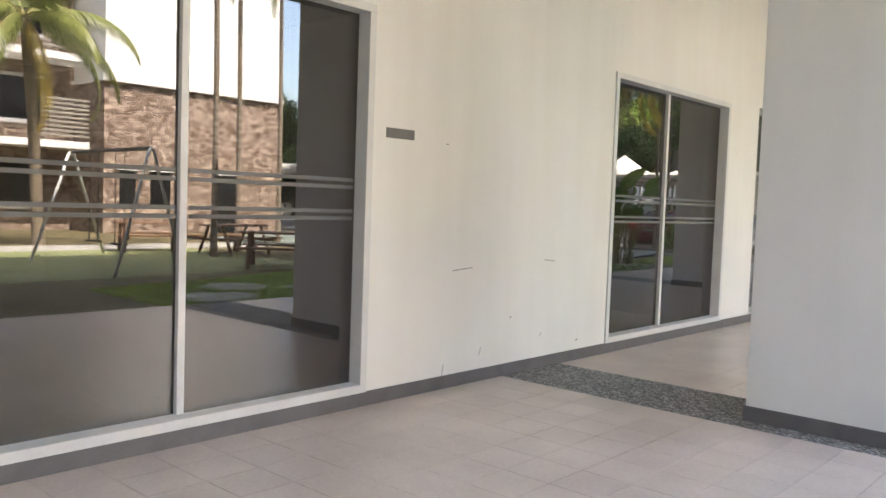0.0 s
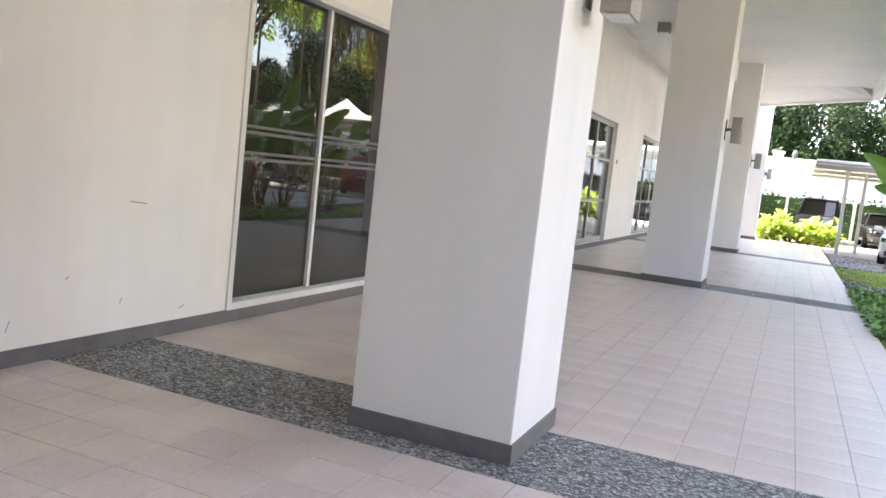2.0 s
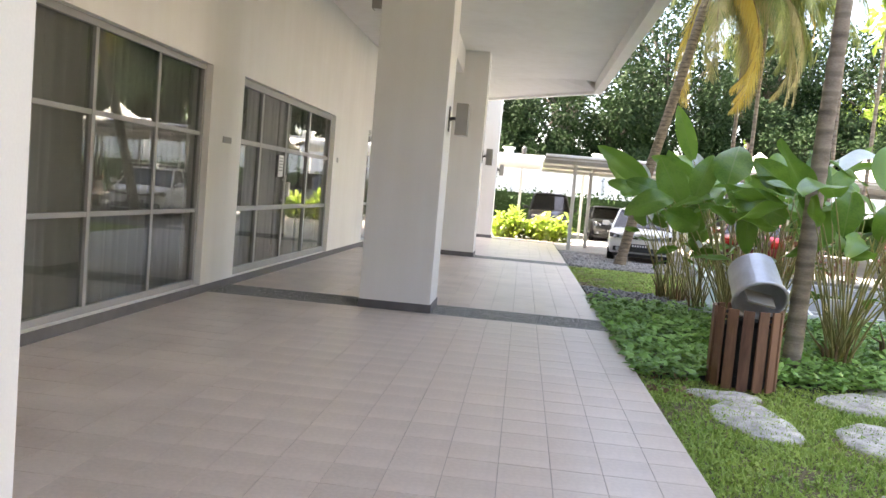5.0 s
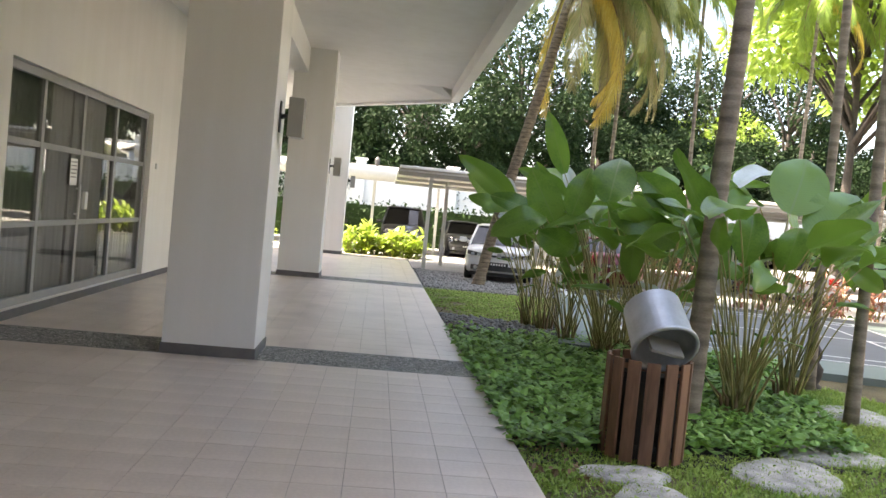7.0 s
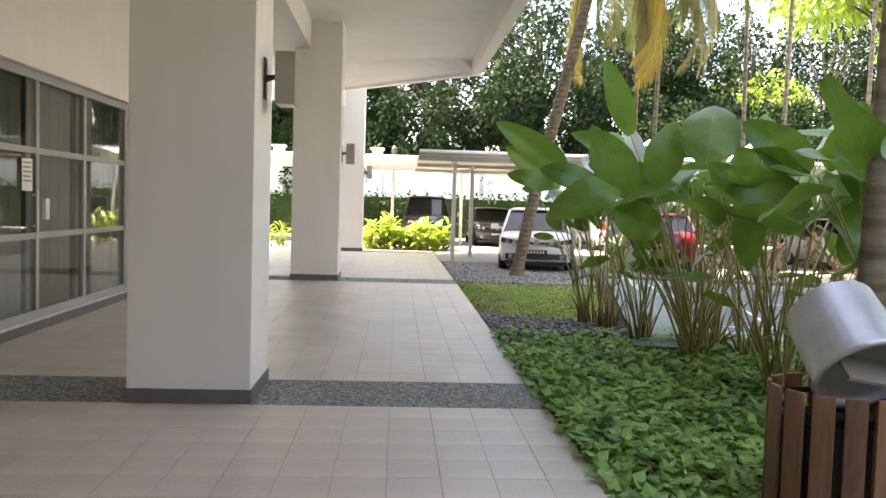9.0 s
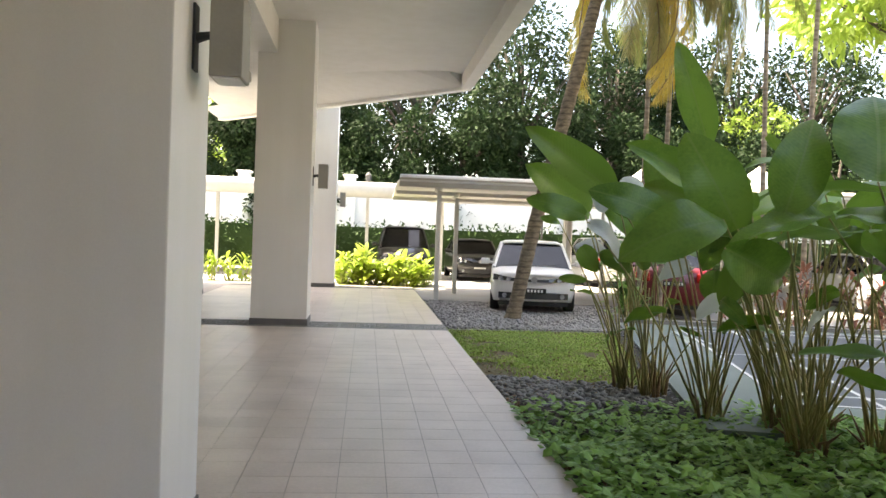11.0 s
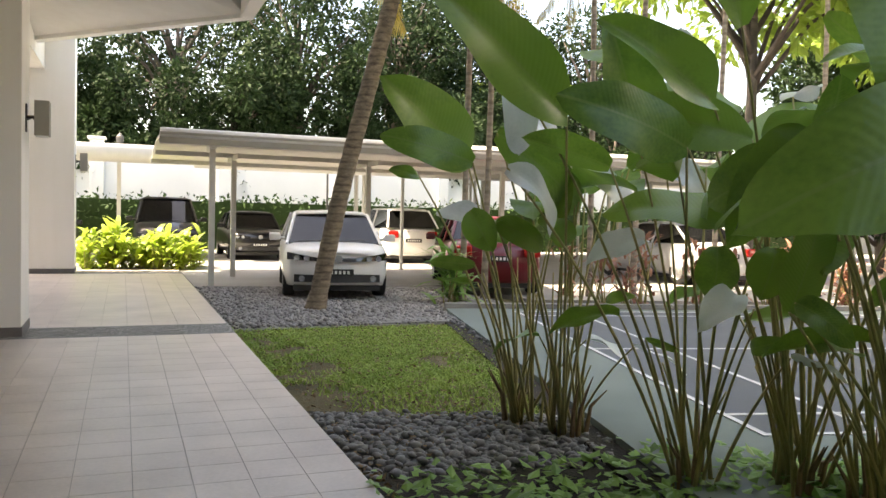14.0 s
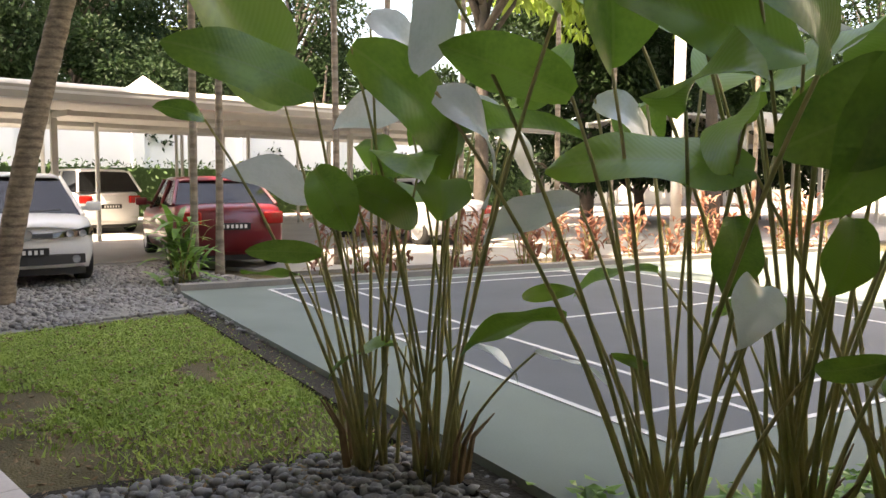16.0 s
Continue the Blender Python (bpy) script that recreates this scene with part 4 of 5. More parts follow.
def grass(name, n, area, h, seed, material, lab):
    r = random.Random(seed)
    vs, fs = [], []
    for _ in range(n):
        x, y = area(r)
        if noise.noise((x * 1.4, y * 1.4, 0.3)) + 0.6 * noise.noise((x * 5, y * 5, 1.7)) < r.uniform(-0.75, -0.05):
            continue
        a, b = r.uniform(0, 6.28), r.gauss(0, 1.0)
        w, hh = r.uniform(0.006, 0.013), h * r.uniform(0.5, 1.3)
        dx, dy = math.cos(a) * w, math.sin(a) * w
        lx, ly = math.cos(a + 1.57) * hh * b, math.sin(a + 1.57) * hh * b
        o = len(vs)
        vs += [(x - dx, y - dy, GROUND - 0.02), (x + dx, y + dy, GROUND - 0.02), (x + lx, y + ly, GROUND - 0.015 + hh)]
        fs.append((o, o + 1, o + 2))
    return tagged(raw(name, vs, fs, material), lab, "grass", kind="stuff")


def in_poly(poly):
    xs, ys = [p[0] for p in poly], [p[1] for p in poly]

    def f(r):
        while True:
            x, y = r.uniform(min(xs), max(xs)), r.uniform(min(ys), max(ys))
            c = False
            for (x0, y0), (x1, y1) in zip(poly, poly[1:] + poly[:1]):
                if (y0 > y) != (y1 > y) and x < (x1 - x0) * (y - y0) / (y1 - y0) + x0:
                    c = not c
            if c:
                return x, y
    return f


def worn(area, y0, y1):
    """Thins the growth towards y0, and more along the paving."""
    def f(r):
        while True:
            x, y = area(r)
            g = 0.7 + 1.5 * noise.noise((x * 1.1, y * 1.1, 4.0)) + 0.8 * noise.noise((x * 3.5, y * 3.5, 9.0))
            if r.random() < 0.15 + g * min(1.0, max(0.0, (y - y0) / (y1 - y0)) ** 1.5) - 0.3 * max(0.0, 1.7 - x):
                return x, y
    return f


grass("grass", 56000, worn(in_poly([(1.0, 20.1), (3.25, 19.7), (4.1, 24.8), (1.0, 24.8)]), 20.5, 22.2), 0.045, 1, M_GRASS, "short green lawn with worn yellow patches")
grass("grass", 60000, in_poly([(1.0, 5.5), (3.6, 5.5), (5.5, 13.0), (4.2, 12.9), (1.0, 12.5)]), 0.05, 2, M_GRASS, "short green lawn between stepping stones")
grass("grass", 30000, in_poly([(3.6, 12.6), (7.0, 12.6), (5.0, 17.2), (3.6, 16.2)]), 0.05, 3, M_GRASS, "short green lawn beside the court")

for _n, (_cnt, _poly, _sd) in enumerate(((16000, [(1.0, 20.1), (3.25, 19.7), (4.1, 24.8), (1.0, 24.8)], 21), (14000, [(1.0, 6.5), (3.4, 6.5), (5.0, 13.0), (4.2, 12.9), (1.0, 12.5)], 22), (7000, [(3.6, 12.6), (6.5, 12.6), (4.6, 17.2), (3.6, 16.2)], 23))):
    _f = worn(in_poly(_poly), 20.5, 22.2) if _n == 0 else in_poly(_poly)
    tagged(leaf_cloud("lawn_weed", _cnt, lambda r: (Vector((*_f(r), GROUND + r.uniform(0.0, 0.035))), Vector((0, 0, 1))), 0.034, M_GRASS, _sd, aspect=0.5, flat=True), "small broad weed leaves in the lawn", "grass", kind="stuff")
_f = in_poly([(1.0, 18.8), (3.2, 19.8), (4.1, 24.8), (1.0, 24.8)])
tagged(leaf_cloud("leaf_litter", 2600, lambda r: (Vector((*_f(r), GROUND + r.uniform(0.02, 0.04))), Vector((0, 0, 1))), 0.04, M_DRY, 24, aspect=0.55, flat=True), "dry brown fallen leaves on the lawn", "leaf litter", kind="stuff")
COVER = [(0.95, 12.4), (4.0, 12.9), (4.6, 15.4), (5.3, 17.1), (4.2, 17.7), (3.35, 18.1), (2.85, 18.95), (0.95, 18.7)]
cov = in_poly(COVER)


def cover(r):
    x, y = cov(r)
    while y > 17.2 and r.random() < 0.55 * (y - 17.0):
        x, y = cov(r)
    return Vector((x, y, GROUND + (0.07 if x > 3.0 and y > 16.2 else 0.0) + r.uniform(0.03, (0.16 if y < 17 else 0.11) + 0.06 * math.sin(x * 4) * math.sin(y * 3)))), Vector((0, 0, 0.9))


tagged(leaf_cloud("ground_cover", 19000, cover, 0.086, M_COVER, 5, aspect=0.72, flat=True), "dense glossy green ground-cover leaves", "ground cover", kind="stuff")
drift = in_poly([(1.0, 11.8), (1.5, 11.8), (1.1, 19.0), (1.0, 19.0)])
tagged(leaf_cloud("leaf_litter", 500, lambda r: (Vector((*drift(r), GROUND + 0.03)), Vector((0, 0, 0.1))), 0.05, M_DRY, 6, aspect=0.6), "dry brown fallen leaves along the paving", "leaf litter", kind="stuff")


def stepping_stone(x, y, rx, ry, a, seed):
    r = random.Random(seed)
    bm = bmesh.new()
    n = 22
    ph = [r.uniform(0, 6) for _ in range(3)]
    rad = [1 + 0.09 * math.sin(2 * t + ph[0]) + 0.07 * math.sin(3 * t + ph[1]) + 0.04 * math.sin(7 * t + ph[2]) for t in (2 * math.pi * k / n for k in range(n))]
    rings = []
    for s, z in ((1.0, -0.06), (1.0, 0.012), (0.95, 0.03), (0.55, 0.036)):
        rings.append([bm.verts.new((rx * s * rad[k] * math.cos(2 * math.pi * k / n), ry * s * rad[k] * math.sin(2 * math.pi * k / n), z + (0.004 * math.sin(5 * k) if s < 1 else 0))) for k in range(n)])
    for p, q in zip(rings, rings[1:]):
        for k in range(n):
            bm.faces.new((p[k], p[(k + 1) % n], q[(k + 1) % n], q[k]))
    bm.faces.new(rings[-1])
    o = part("stepping_stone", bm, M_STONE, smooth=True)
    o.matrix_world = pose(x, y, GROUND - 0.008, 0, 0, a)
    return tagged(o, "flat irregular grey stepping stone set in the lawn", "stepping stone", "stepping stones in the lawn")


for i, (x, y, rx, ry, a) in enumerate(((1.74, 11.3, 0.33, 0.55, 5), (2.15, 8.95, 0.55, 0.85, 10), (2.75, 10.9, 0.45, 0.6, 30), (1.85, 6.6, 0.5, 0.7, 0), (3.0, 12.3, 0.45, 0.4, 40), (3.7, 13.0, 0.5, 0.35, 20), (4.9, 14.6, 0.5, 0.4, 0), (2.9, 7.6, 0.5, 0.6, 60), (1.7, 12.05, 0.3, 0.22, 0), (5.6, 13.4, 0.5, 0.4, 15))):
    stepping_stone(x, y, rx, ry, a, i)

# pebbles: the nearest ones singly, the rest as one heap
PEBS = []
for i in range(6):
    r = random.Random(40 + i)
    bm = bmesh.new()
    bmesh.ops.create_icosphere(bm, subdivisions=1, radius=1)
    for v in bm.verts:
        v.co = Vector((v.co.x * r.uniform(0.9, 1.1), v.co.y * r.uniform(0.65, 0.85), v.co.z * r.uniform(0.42, 0.55)))
    for f in bm.faces:
        f.smooth = True
    me = bpy.data.meshes.new("pebble")
    bm.to_mesh(me)
    bm.free()
    me.materials.append(M_PEB)
    PEBS.append(me)


def heap(name, n, area, s0, s1, seed, material, lab, zr=0.02, z0=0.0):
    r = random.Random(seed)
    t = (1 + 5 ** 0.5) / 2
    pv = [Vector(p).normalized() for p in ((-1, t, 0), (1, t, 0), (-1, -t, 0), (1, -t, 0), (0, -1, t), (0, 1, t), (0, -1, -t), (0, 1, -t), (t, 0, -1), (t, 0, 1), (-t, 0, -1), (-t, 0, 1))]
    pf = ((0, 11, 5), (0, 5, 1), (0, 1, 7), (0, 7, 10), (0, 10, 11), (1, 5, 9), (5, 11, 4), (11, 10, 2), (10, 7, 6), (7, 1, 8), (3, 9, 4), (3, 4, 2), (3, 2, 6), (3, 6, 8), (3, 8, 9), (4, 9, 5), (2, 4, 11), (6, 2, 10), (8, 6, 7), (9, 8, 1))
    vs, fs = [], []
    for _ in range(n):
        x, y = area(r)
        s, a = r.uniform(s0, s1), r.uniform(0, 6.28)
        m = Matrix.Translation((x, y, GROUND + z0 + r.uniform(-0.2, 1) * zr)) @ Euler((r.gauss(0, 0.3), r.gauss(0, 0.3), a)).to_matrix().to_4x4() @ Matrix.Diagonal((s, s * r.uniform(0.6, 0.9), s * r.uniform(0.4, 0.65), 1))
        o = len(vs)
        vs += [tuple(m @ p) for p in pv]
        fs += [(o + a_, o + b_, o + c_) for a_, b_, c_ in pf]
    return tagged(raw(name, vs, fs, material, smooth=True), lab, "gravel", kind="stuff")


bed = in_poly([(1.03, 18.8), (2.95, 18.6), (3.1, 19.6), (2.2, 20.0), (1.03, 20.35)])
pebble_bed = thing("pebble_bed", "bed of smooth dark grey river pebbles", "pebble bed", kind="structure")
r = random.Random(77)
for i in range(300):
    x, y = bed(r)
    o = new("pebble", PEBS[i % 6])
    o.parent = pebble_bed
    s = r.uniform(0.030, 0.056)
    o.matrix_world = pose(x, y, GROUND + 0.02 + r.uniform(0, 0.02), r.gauss(0, 14), r.gauss(0, 14), r.uniform(0, 360)) @ Matrix.Diagonal((s, s, s, 1))
heap("pebbles", 1300, bed, 0.028, 0.055, 78, M_PEB, "smooth dark grey river pebbles", 0.012)
heap("gravel", 7000, in_poly([(1.03, 24.8), (4.1, 24.9), (4.4, 26.0), (5.8, 26.8), (5.8, 29.8), (1.03, 30.5)]), 0.02, 0.05, 79, M_GRAVEL, "loose grey gravel and small stones", 0.02, 0.03)
heap("gravel", 700, in_poly([(2.9, 18.6), (3.15, 18.6), (4.4, 25.4), (4.1, 25.4)]), 0.02, 0.045, 80, M_PEB, "dark stones along the court's edge", 0.02, 0.04)
tagged(part("concrete_cover", B(2.75, 4.0, 24.9, 25.5, -0.1, GROUND + 0.045, 0.01), M_SLAB), "flat grey concrete slab set in the gravel", "slab")

# ---------- litter bin ----------
bin_ = thing("litter_bin", "round litter bin of brown wooden slats with a tilted metal drum", "litter bin", at=pose(1.96, 12.56, GROUND))
for k in range(14):
    a = 2 * math.pi * k / 14
    part("slat", B(-0.048, 0.048, -0.011, 0.011, 0.02, 0.76, 0.004, pose(0.302 * math.cos(a), 0.302 * math.sin(a), 0, 0, 0, math.degrees(a) + 90)), M_WOOD, bin_)
for z in (0.12, 0.66):
    part("hoop", lathe(bmesh.new(), [(0.282, z), (0.289, z), (0.289, z + 0.03), (0.282, z + 0.03), (0.282, z)], 28), M_BLACK, bin_, "dark metal hoop inside the slats")
part("liner", lathe(bmesh.new(), [(0.001, 0.03), (0.235, 0.03), (0.245, 0.6), (0.24, 0.6), (0.23, 0.05)], 24), M_BLACK, bin_, "black liner inside the slats")
drum = part("drum", lathe(bmesh.new(), [(0.001, 0.40), (0.20, 0.40), (0.218, 0.385), (0.232, 0.0), (0.25, 0.0), (0.25, -0.03), (0.228, -0.03), (0.222, 0.02), (0.205, 0.37), (0.001, 0.375)], 32, pose(0.05, -0.14, 0.86, -50, 0, 4)), M_ZINC, bin_, "grey metal drum lying tilted, its mouth open", smooth=False)
for f in drum.data.polygons:
    f.use_smooth = True
lid = B(-0.13, 0.13, -0.012, 0.012, -0.10, 0.08, 0.006, pose(0.05, -0.14, 0.87, -60, 10, 4))
part("flap", lid, M_LAMP, drum, "dented metal flap in the mouth")

# ---------- plants in the beds ----------
clump(2.46, 19.68, 8, 0.5, 1.85, 31, [
    ((2.01, 19.78, 1.91), (1.24, 19.05, 2.31), 0, 0.75, 0.9), ((1.81, 19.22, 1.86), (1.22, 19.15, 2.06), 1, 0.8, 0.8),
    ((2.22, 19.37, 2.26), (2.62, 18.99, 1.93), 4, 0.75, 0.3, True), ((1.77, 19.15, 1.55), (1.85, 18.98, 1.30), 2, 1.3, 0.2),
    ((1.84, 19.21, 1.20), (1.55, 19.35, 1.23), 1, 0.6, 0.3), ((1.75, 20.05, 1.79), (1.5, 20.01, 1.90), 4, 0.7, 0.3)], 7)
clump(2.62, 19.3, 9, 0.5, 1.9, 32, [
    ((1.7, 17.85, 2.0), (0.88, 17.45, 2.48), 0, 0.62, 1.0), ((2.51, 19.10, 1.84), (2.86, 18.64, 1.72), 4, 0.7, 0.3, True),
    ((1.93, 19.12, 2.05), (2.51, 18.58, 1.54), 4, 0.6, 0.6), ((2.88, 19.04, 1.86), (3.06, 18.81, 2.16), 1, 0.9, 0.5),
    ((2.41, 19.05, 1.80), (2.32, 19.01, 1.40), 2, 0.6, 0.3), ((1.95, 19.15, 1.48), (2.22, 18.84, 1.36), 4, 0.8, 0.2)], 6)
clump(2.7, 18.05, 9, 0.6, 2.0, 33, [
    ((2.3, 18.1, 1.9), (1.98, 17.85, 2.51), 3, 0.9, 0.4), ((1.67, 18.40, 2.30), (1.75, 18.20, 1.81), 4, 0.75, 0.3, True),
    ((1.56, 18.20, 1.77), (2.05, 18.00, 1.54), 4, 0.6, 0.2, True), ((2.80, 18.54, 1.86), (3.02, 18.13, 1.72), 4, 0.9, 0.3, True),
    ((1.90, 17.20, 1.82), (1.31, 17.00, 2.02), 1, 0.85, 0.8), ((2.51, 18.40, 1.07), (2.29, 18.61, 1.05), 4, 0.45, 0.3),
    ((2.42, 18.16, 0.86), (2.56, 17.97, 0.80), 4, 0.35, 0.3)], 5)
clump(3.12, 17.75, 14, 0.75, 2.3, 34, [
    ((2.25, 17.30, 2.38), (1.91, 17.10, 3.13), 0, 0.62, 0.3), ((2.36, 17.60, 2.08), (1.70, 17.40, 2.42), 3, 0.72, 0.6),
    ((2.42, 18.00, 2.51), (2.56, 17.80, 2.11), 2, 0.8, 0.2, True), ((2.55, 17.76, 1.39), (2.49, 17.64, 1.12), 2, 1.5, 0.2),
    ((2.56, 17.37, 1.40), (2.47, 17.30, 1.16), 2, 1.7, 0.2), ((2.48, 17.21, 0.99), (2.32, 17.42, 0.90), 4, 0.6, 0.2),
    ((2.55, 17.54, 1.92), (1.91, 17.81, 2.11), 0, 0.75, 0.7)], 8)
clump(2.85, 16.75, 9, 0.7, 2.1, 35, [
    ((1.90, 16.00, 1.71), (1.54, 15.90, 2.29), 1, 1.1, 0.25), ((1.64, 15.60, 1.59), (2.21, 15.60, 1.32), 2, 1.0, 0.2),
    ((1.99, 15.60, 1.80), (2.12, 15.50, 2.38), 1, 1.05, 0.3), ((1.76, 15.90, 1.76), (1.07, 15.60, 1.70), 4, 0.85, 0.6),
    ((2.28, 16.99, 1.15), (2.38, 16.84, 1.62), 1, 0.8, 0.5), ((2.22, 16.90, 1.20), (2.20, 16.60, 1.15), 4, 0.8, 0.2),
    ((2.46, 17.11, 1.77), (1.98, 17.29, 1.66), 4, 1.1, 0.6), ((2.52, 17.17, 1.94), (2.10, 17.10, 1.45), 2, 0.9, 0.4),
    ((2.38, 17.01, 1.86), (2.2, 16.61, 1.95), 1, 1.0, 0.3)], 8)
clump(3.25, 17.35, 12, 0.7, 2.0, 40, (), 16)
clump(3.35, 16.6, 14, 0.7, 2.2, 36)
clump(3.36, 14.0, 28, 0.95, 2.0, 37, [
    ((2.93, 14.10, 1.69), (3.03, 14.30, 2.44), 0, 0.85, 0.2), ((3.78, 14.20, 2.00), (4.08, 14.40, 2.71), 1, 1.4, 0.2),
    ((4.01, 14.00, 1.64), (4.58, 14.20, 2.41), 1, 1.4, 0.2), ((3.23, 13.80, 1.95), (3.13, 13.60, 1.49), 2, 1.2, 0.2),
    ((3.40, 14.60, 2.23), (3.91, 14.90, 2.58), 3, 0.8, 0.4, True), ((3.73, 13.90, 1.87), (3.54, 13.70, 1.45), 4, 1.1, 0),
    ((4.32, 14.00, 1.54), (4.64, 13.80, 1.33), 2, 0.9, 0), ((3.22, 14.40, 2.05), (3.58, 14.50, 2.25), 1, 0.9, 0)], 14, 1.05)
clump(3.0, 15.3, 22, 0.85, 1.95, 38, [
    ((2.28, 15.20, 1.97), (2.42, 15.40, 2.60), 1, 1.35, 0.1), ((3.04, 15.00, 1.93), (2.53, 15.10, 2.33), 3, 1.0, 0.5),
    ((2.88, 14.70, 1.61), (2.21, 14.50, 1.89), 1, 1.0, 0.6), ((2.84, 15.50, 2.21), (3.30, 15.80, 2.51), 1, 0.95, 0.5),
    ((2.47, 14.80, 1.65), (2.40, 14.60, 1.17), 2, 0.9, 0), ((3.12, 14.60, 1.50), (3.20, 14.50, 1.14), 4, 1.0, 0)], 10, 1.0)
clump(4.4, 15.0, 18, 0.8, 2.1, 39, (), 10, 1.1)

# coconut palm, thin palms, straight trunks
palm("leaning coconut palm with ringed grey-brown trunk and drooping fronds", [(2.45, 26.6, GROUND - 0.05), (2.8, 26.4, 1.9), (3.3, 26.0, 4.3), (3.75, 25.6, 6.6), (4.0, 25.5, 7.8)], 0.135, 0.10, 44, 3, M_BARK, "palms of the garden", leaflet=0.95, length=(3.6, 4.8), spread=(0.95, -0.75), yellow=4, brown=7, hang=0.72, droop=(1.3, 2.1), shy=True)
palm("slender palm with smooth pale ringed trunk", [(2.78, 13.7, GROUND - 0.05), (2.82, 13.7, 1.6), (2.88, 13.7, 3.4), (3.05, 13.7, 7.8)], 0.098, 0.072, 12, 4, M_BARK2, "palms of the garden", leaflet=0.5, length=(1.6, 2.2), yellow=1, brown=1, crown_mat=M_FROND)
# The first four crowns are dark; the rest take the green coloured as sunlit.
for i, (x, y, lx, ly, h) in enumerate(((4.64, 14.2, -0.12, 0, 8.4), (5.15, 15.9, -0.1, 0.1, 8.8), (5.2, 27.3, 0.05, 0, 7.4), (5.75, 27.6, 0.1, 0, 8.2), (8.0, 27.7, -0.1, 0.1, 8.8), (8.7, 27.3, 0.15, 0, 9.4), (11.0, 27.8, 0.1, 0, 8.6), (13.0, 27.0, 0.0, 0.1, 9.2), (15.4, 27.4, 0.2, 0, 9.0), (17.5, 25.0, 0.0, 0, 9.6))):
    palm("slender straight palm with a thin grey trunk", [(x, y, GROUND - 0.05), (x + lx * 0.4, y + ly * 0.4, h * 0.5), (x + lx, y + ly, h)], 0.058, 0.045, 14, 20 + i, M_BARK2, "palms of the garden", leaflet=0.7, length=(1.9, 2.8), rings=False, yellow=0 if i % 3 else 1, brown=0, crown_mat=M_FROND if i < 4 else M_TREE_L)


def spiky(name, label, x, y, n, ln, h, seed, material, group, aspect=0.22):
    """A low plant of many arching strap leaves."""
    r = random.Random(seed)
    t = thing(name, label, "plant", group, at=pose(x, y, GROUND))
    vs, fs = [], []
    for _ in range(n):
        a, l, e = r.uniform(0, 6.28), ln * r.uniform(0.6, 1.2), r.uniform(0.3, 1.35)
        p = Vector((r.gauss(0, 0.1), r.gauss(0, 0.1), h * r.random()))
        side = Vector((-math.sin(a), math.cos(a), 0))
        pts, q = [], p.copy()
        for k in range(5):
            pts.append(q.copy())
            q = q + Vector((math.cos(a) * math.cos(e), math.sin(a) * math.cos(e), math.sin(e))) * l / 4
            e -= 0.32
        o = len(vs)
        for k, w in enumerate((0.3, 0.9, 1.0, 0.7)):
            vs += [pts[k] + side * l * aspect * 0.5 * w, pts[k] - side * l * aspect * 0.5 * w]
        vs.append(pts[4])
        fs += [(o, o + 1, o + 3, o + 2), (o + 2, o + 3, o + 5, o + 4), (o + 4, o + 5, o + 7, o + 6), (o + 6, o + 7, o + 8)]
    raw("foliage", [tuple(v) for v in vs], fs, material, t)
    bm = bmesh.new()
    for k in range(5):
        tube(bm, [(r.gauss(0, 0.05), r.gauss(0, 0.05), -0.05), (r.gauss(0, 0.1), r.gauss(0, 0.1), h * r.uniform(0.6, 1))], [0.014, 0.007], 5)
    part("stem", bm, M_STEM, t)
    return t


r = random.Random(5)
for i in range(14):
    spiky("yellow_green_shrub", "sunlit yellow-green shrub with long pointed leaves", -1.1 + 0.40 * (i % 7) + r.uniform(-0.15, 0.15), 35.35 + 0.6 * (i // 7) + r.uniform(-0.2, 0.2), 60, 0.55, 0.74 + r.uniform(-0.3, 0.26), 100 + i, M_BRIGHT, "shrubs at the end of the walkway")
for i in range(5):
    spiky("yellow_green_shrub", "sunlit yellow-green shrub with long pointed leaves", -3.9 - 0.5 * i, 35.6 + r.uniform(-0.15, 0.15), 50, 0.42, 0.7, 130 + i, M_BRIGHT, "shrubs at the end of the walkway")
spiky("fern", "dark green fern beside the parked cars", 4.8, 26.9, 70, 0.62, 0.9, 150, M_COVER, "", 0.16)
spiky("fern", "dark green fern beside the parked cars", 5.05, 27.2, 40, 0.45, 0.5, 151, M_COVER, "", 0.16)
for i in range(26):
    u, v = 7.8 + r.uniform(0, 0.9), 1.4 + 0.46 * i + r.uniform(-0.15, 0.15)
    p = COURT @ Vector((v, u, 0))
    spiky("red_leaf_shrub", "red-brown leaved shrub along the court's edge", p.x, p.y, 55, 0.34, 0.95 + r.uniform(-0.2, 0.25), 160 + i, M_RED_LEAF, "red-leaved shrubs along the court", 0.2)

# small dark garden ornament by a thin trunk
tagged(part("garden_ornament", lathe(bmesh.new(), [(0.001, -0.02), (0.13, -0.02), (0.13, 0.05), (0.09, 0.08), (0.12, 0.16), (0.13, 0.26), (0.07, 0.34), (0.10, 0.40), (0.10, 0.47), (0.05, 0.55), (0.001, 0.58)], 14, pose(5.22, 16.0, GROUND)), M_STATUE, smooth=True), "small dark stone ornament standing on the lawn", "garden ornament")


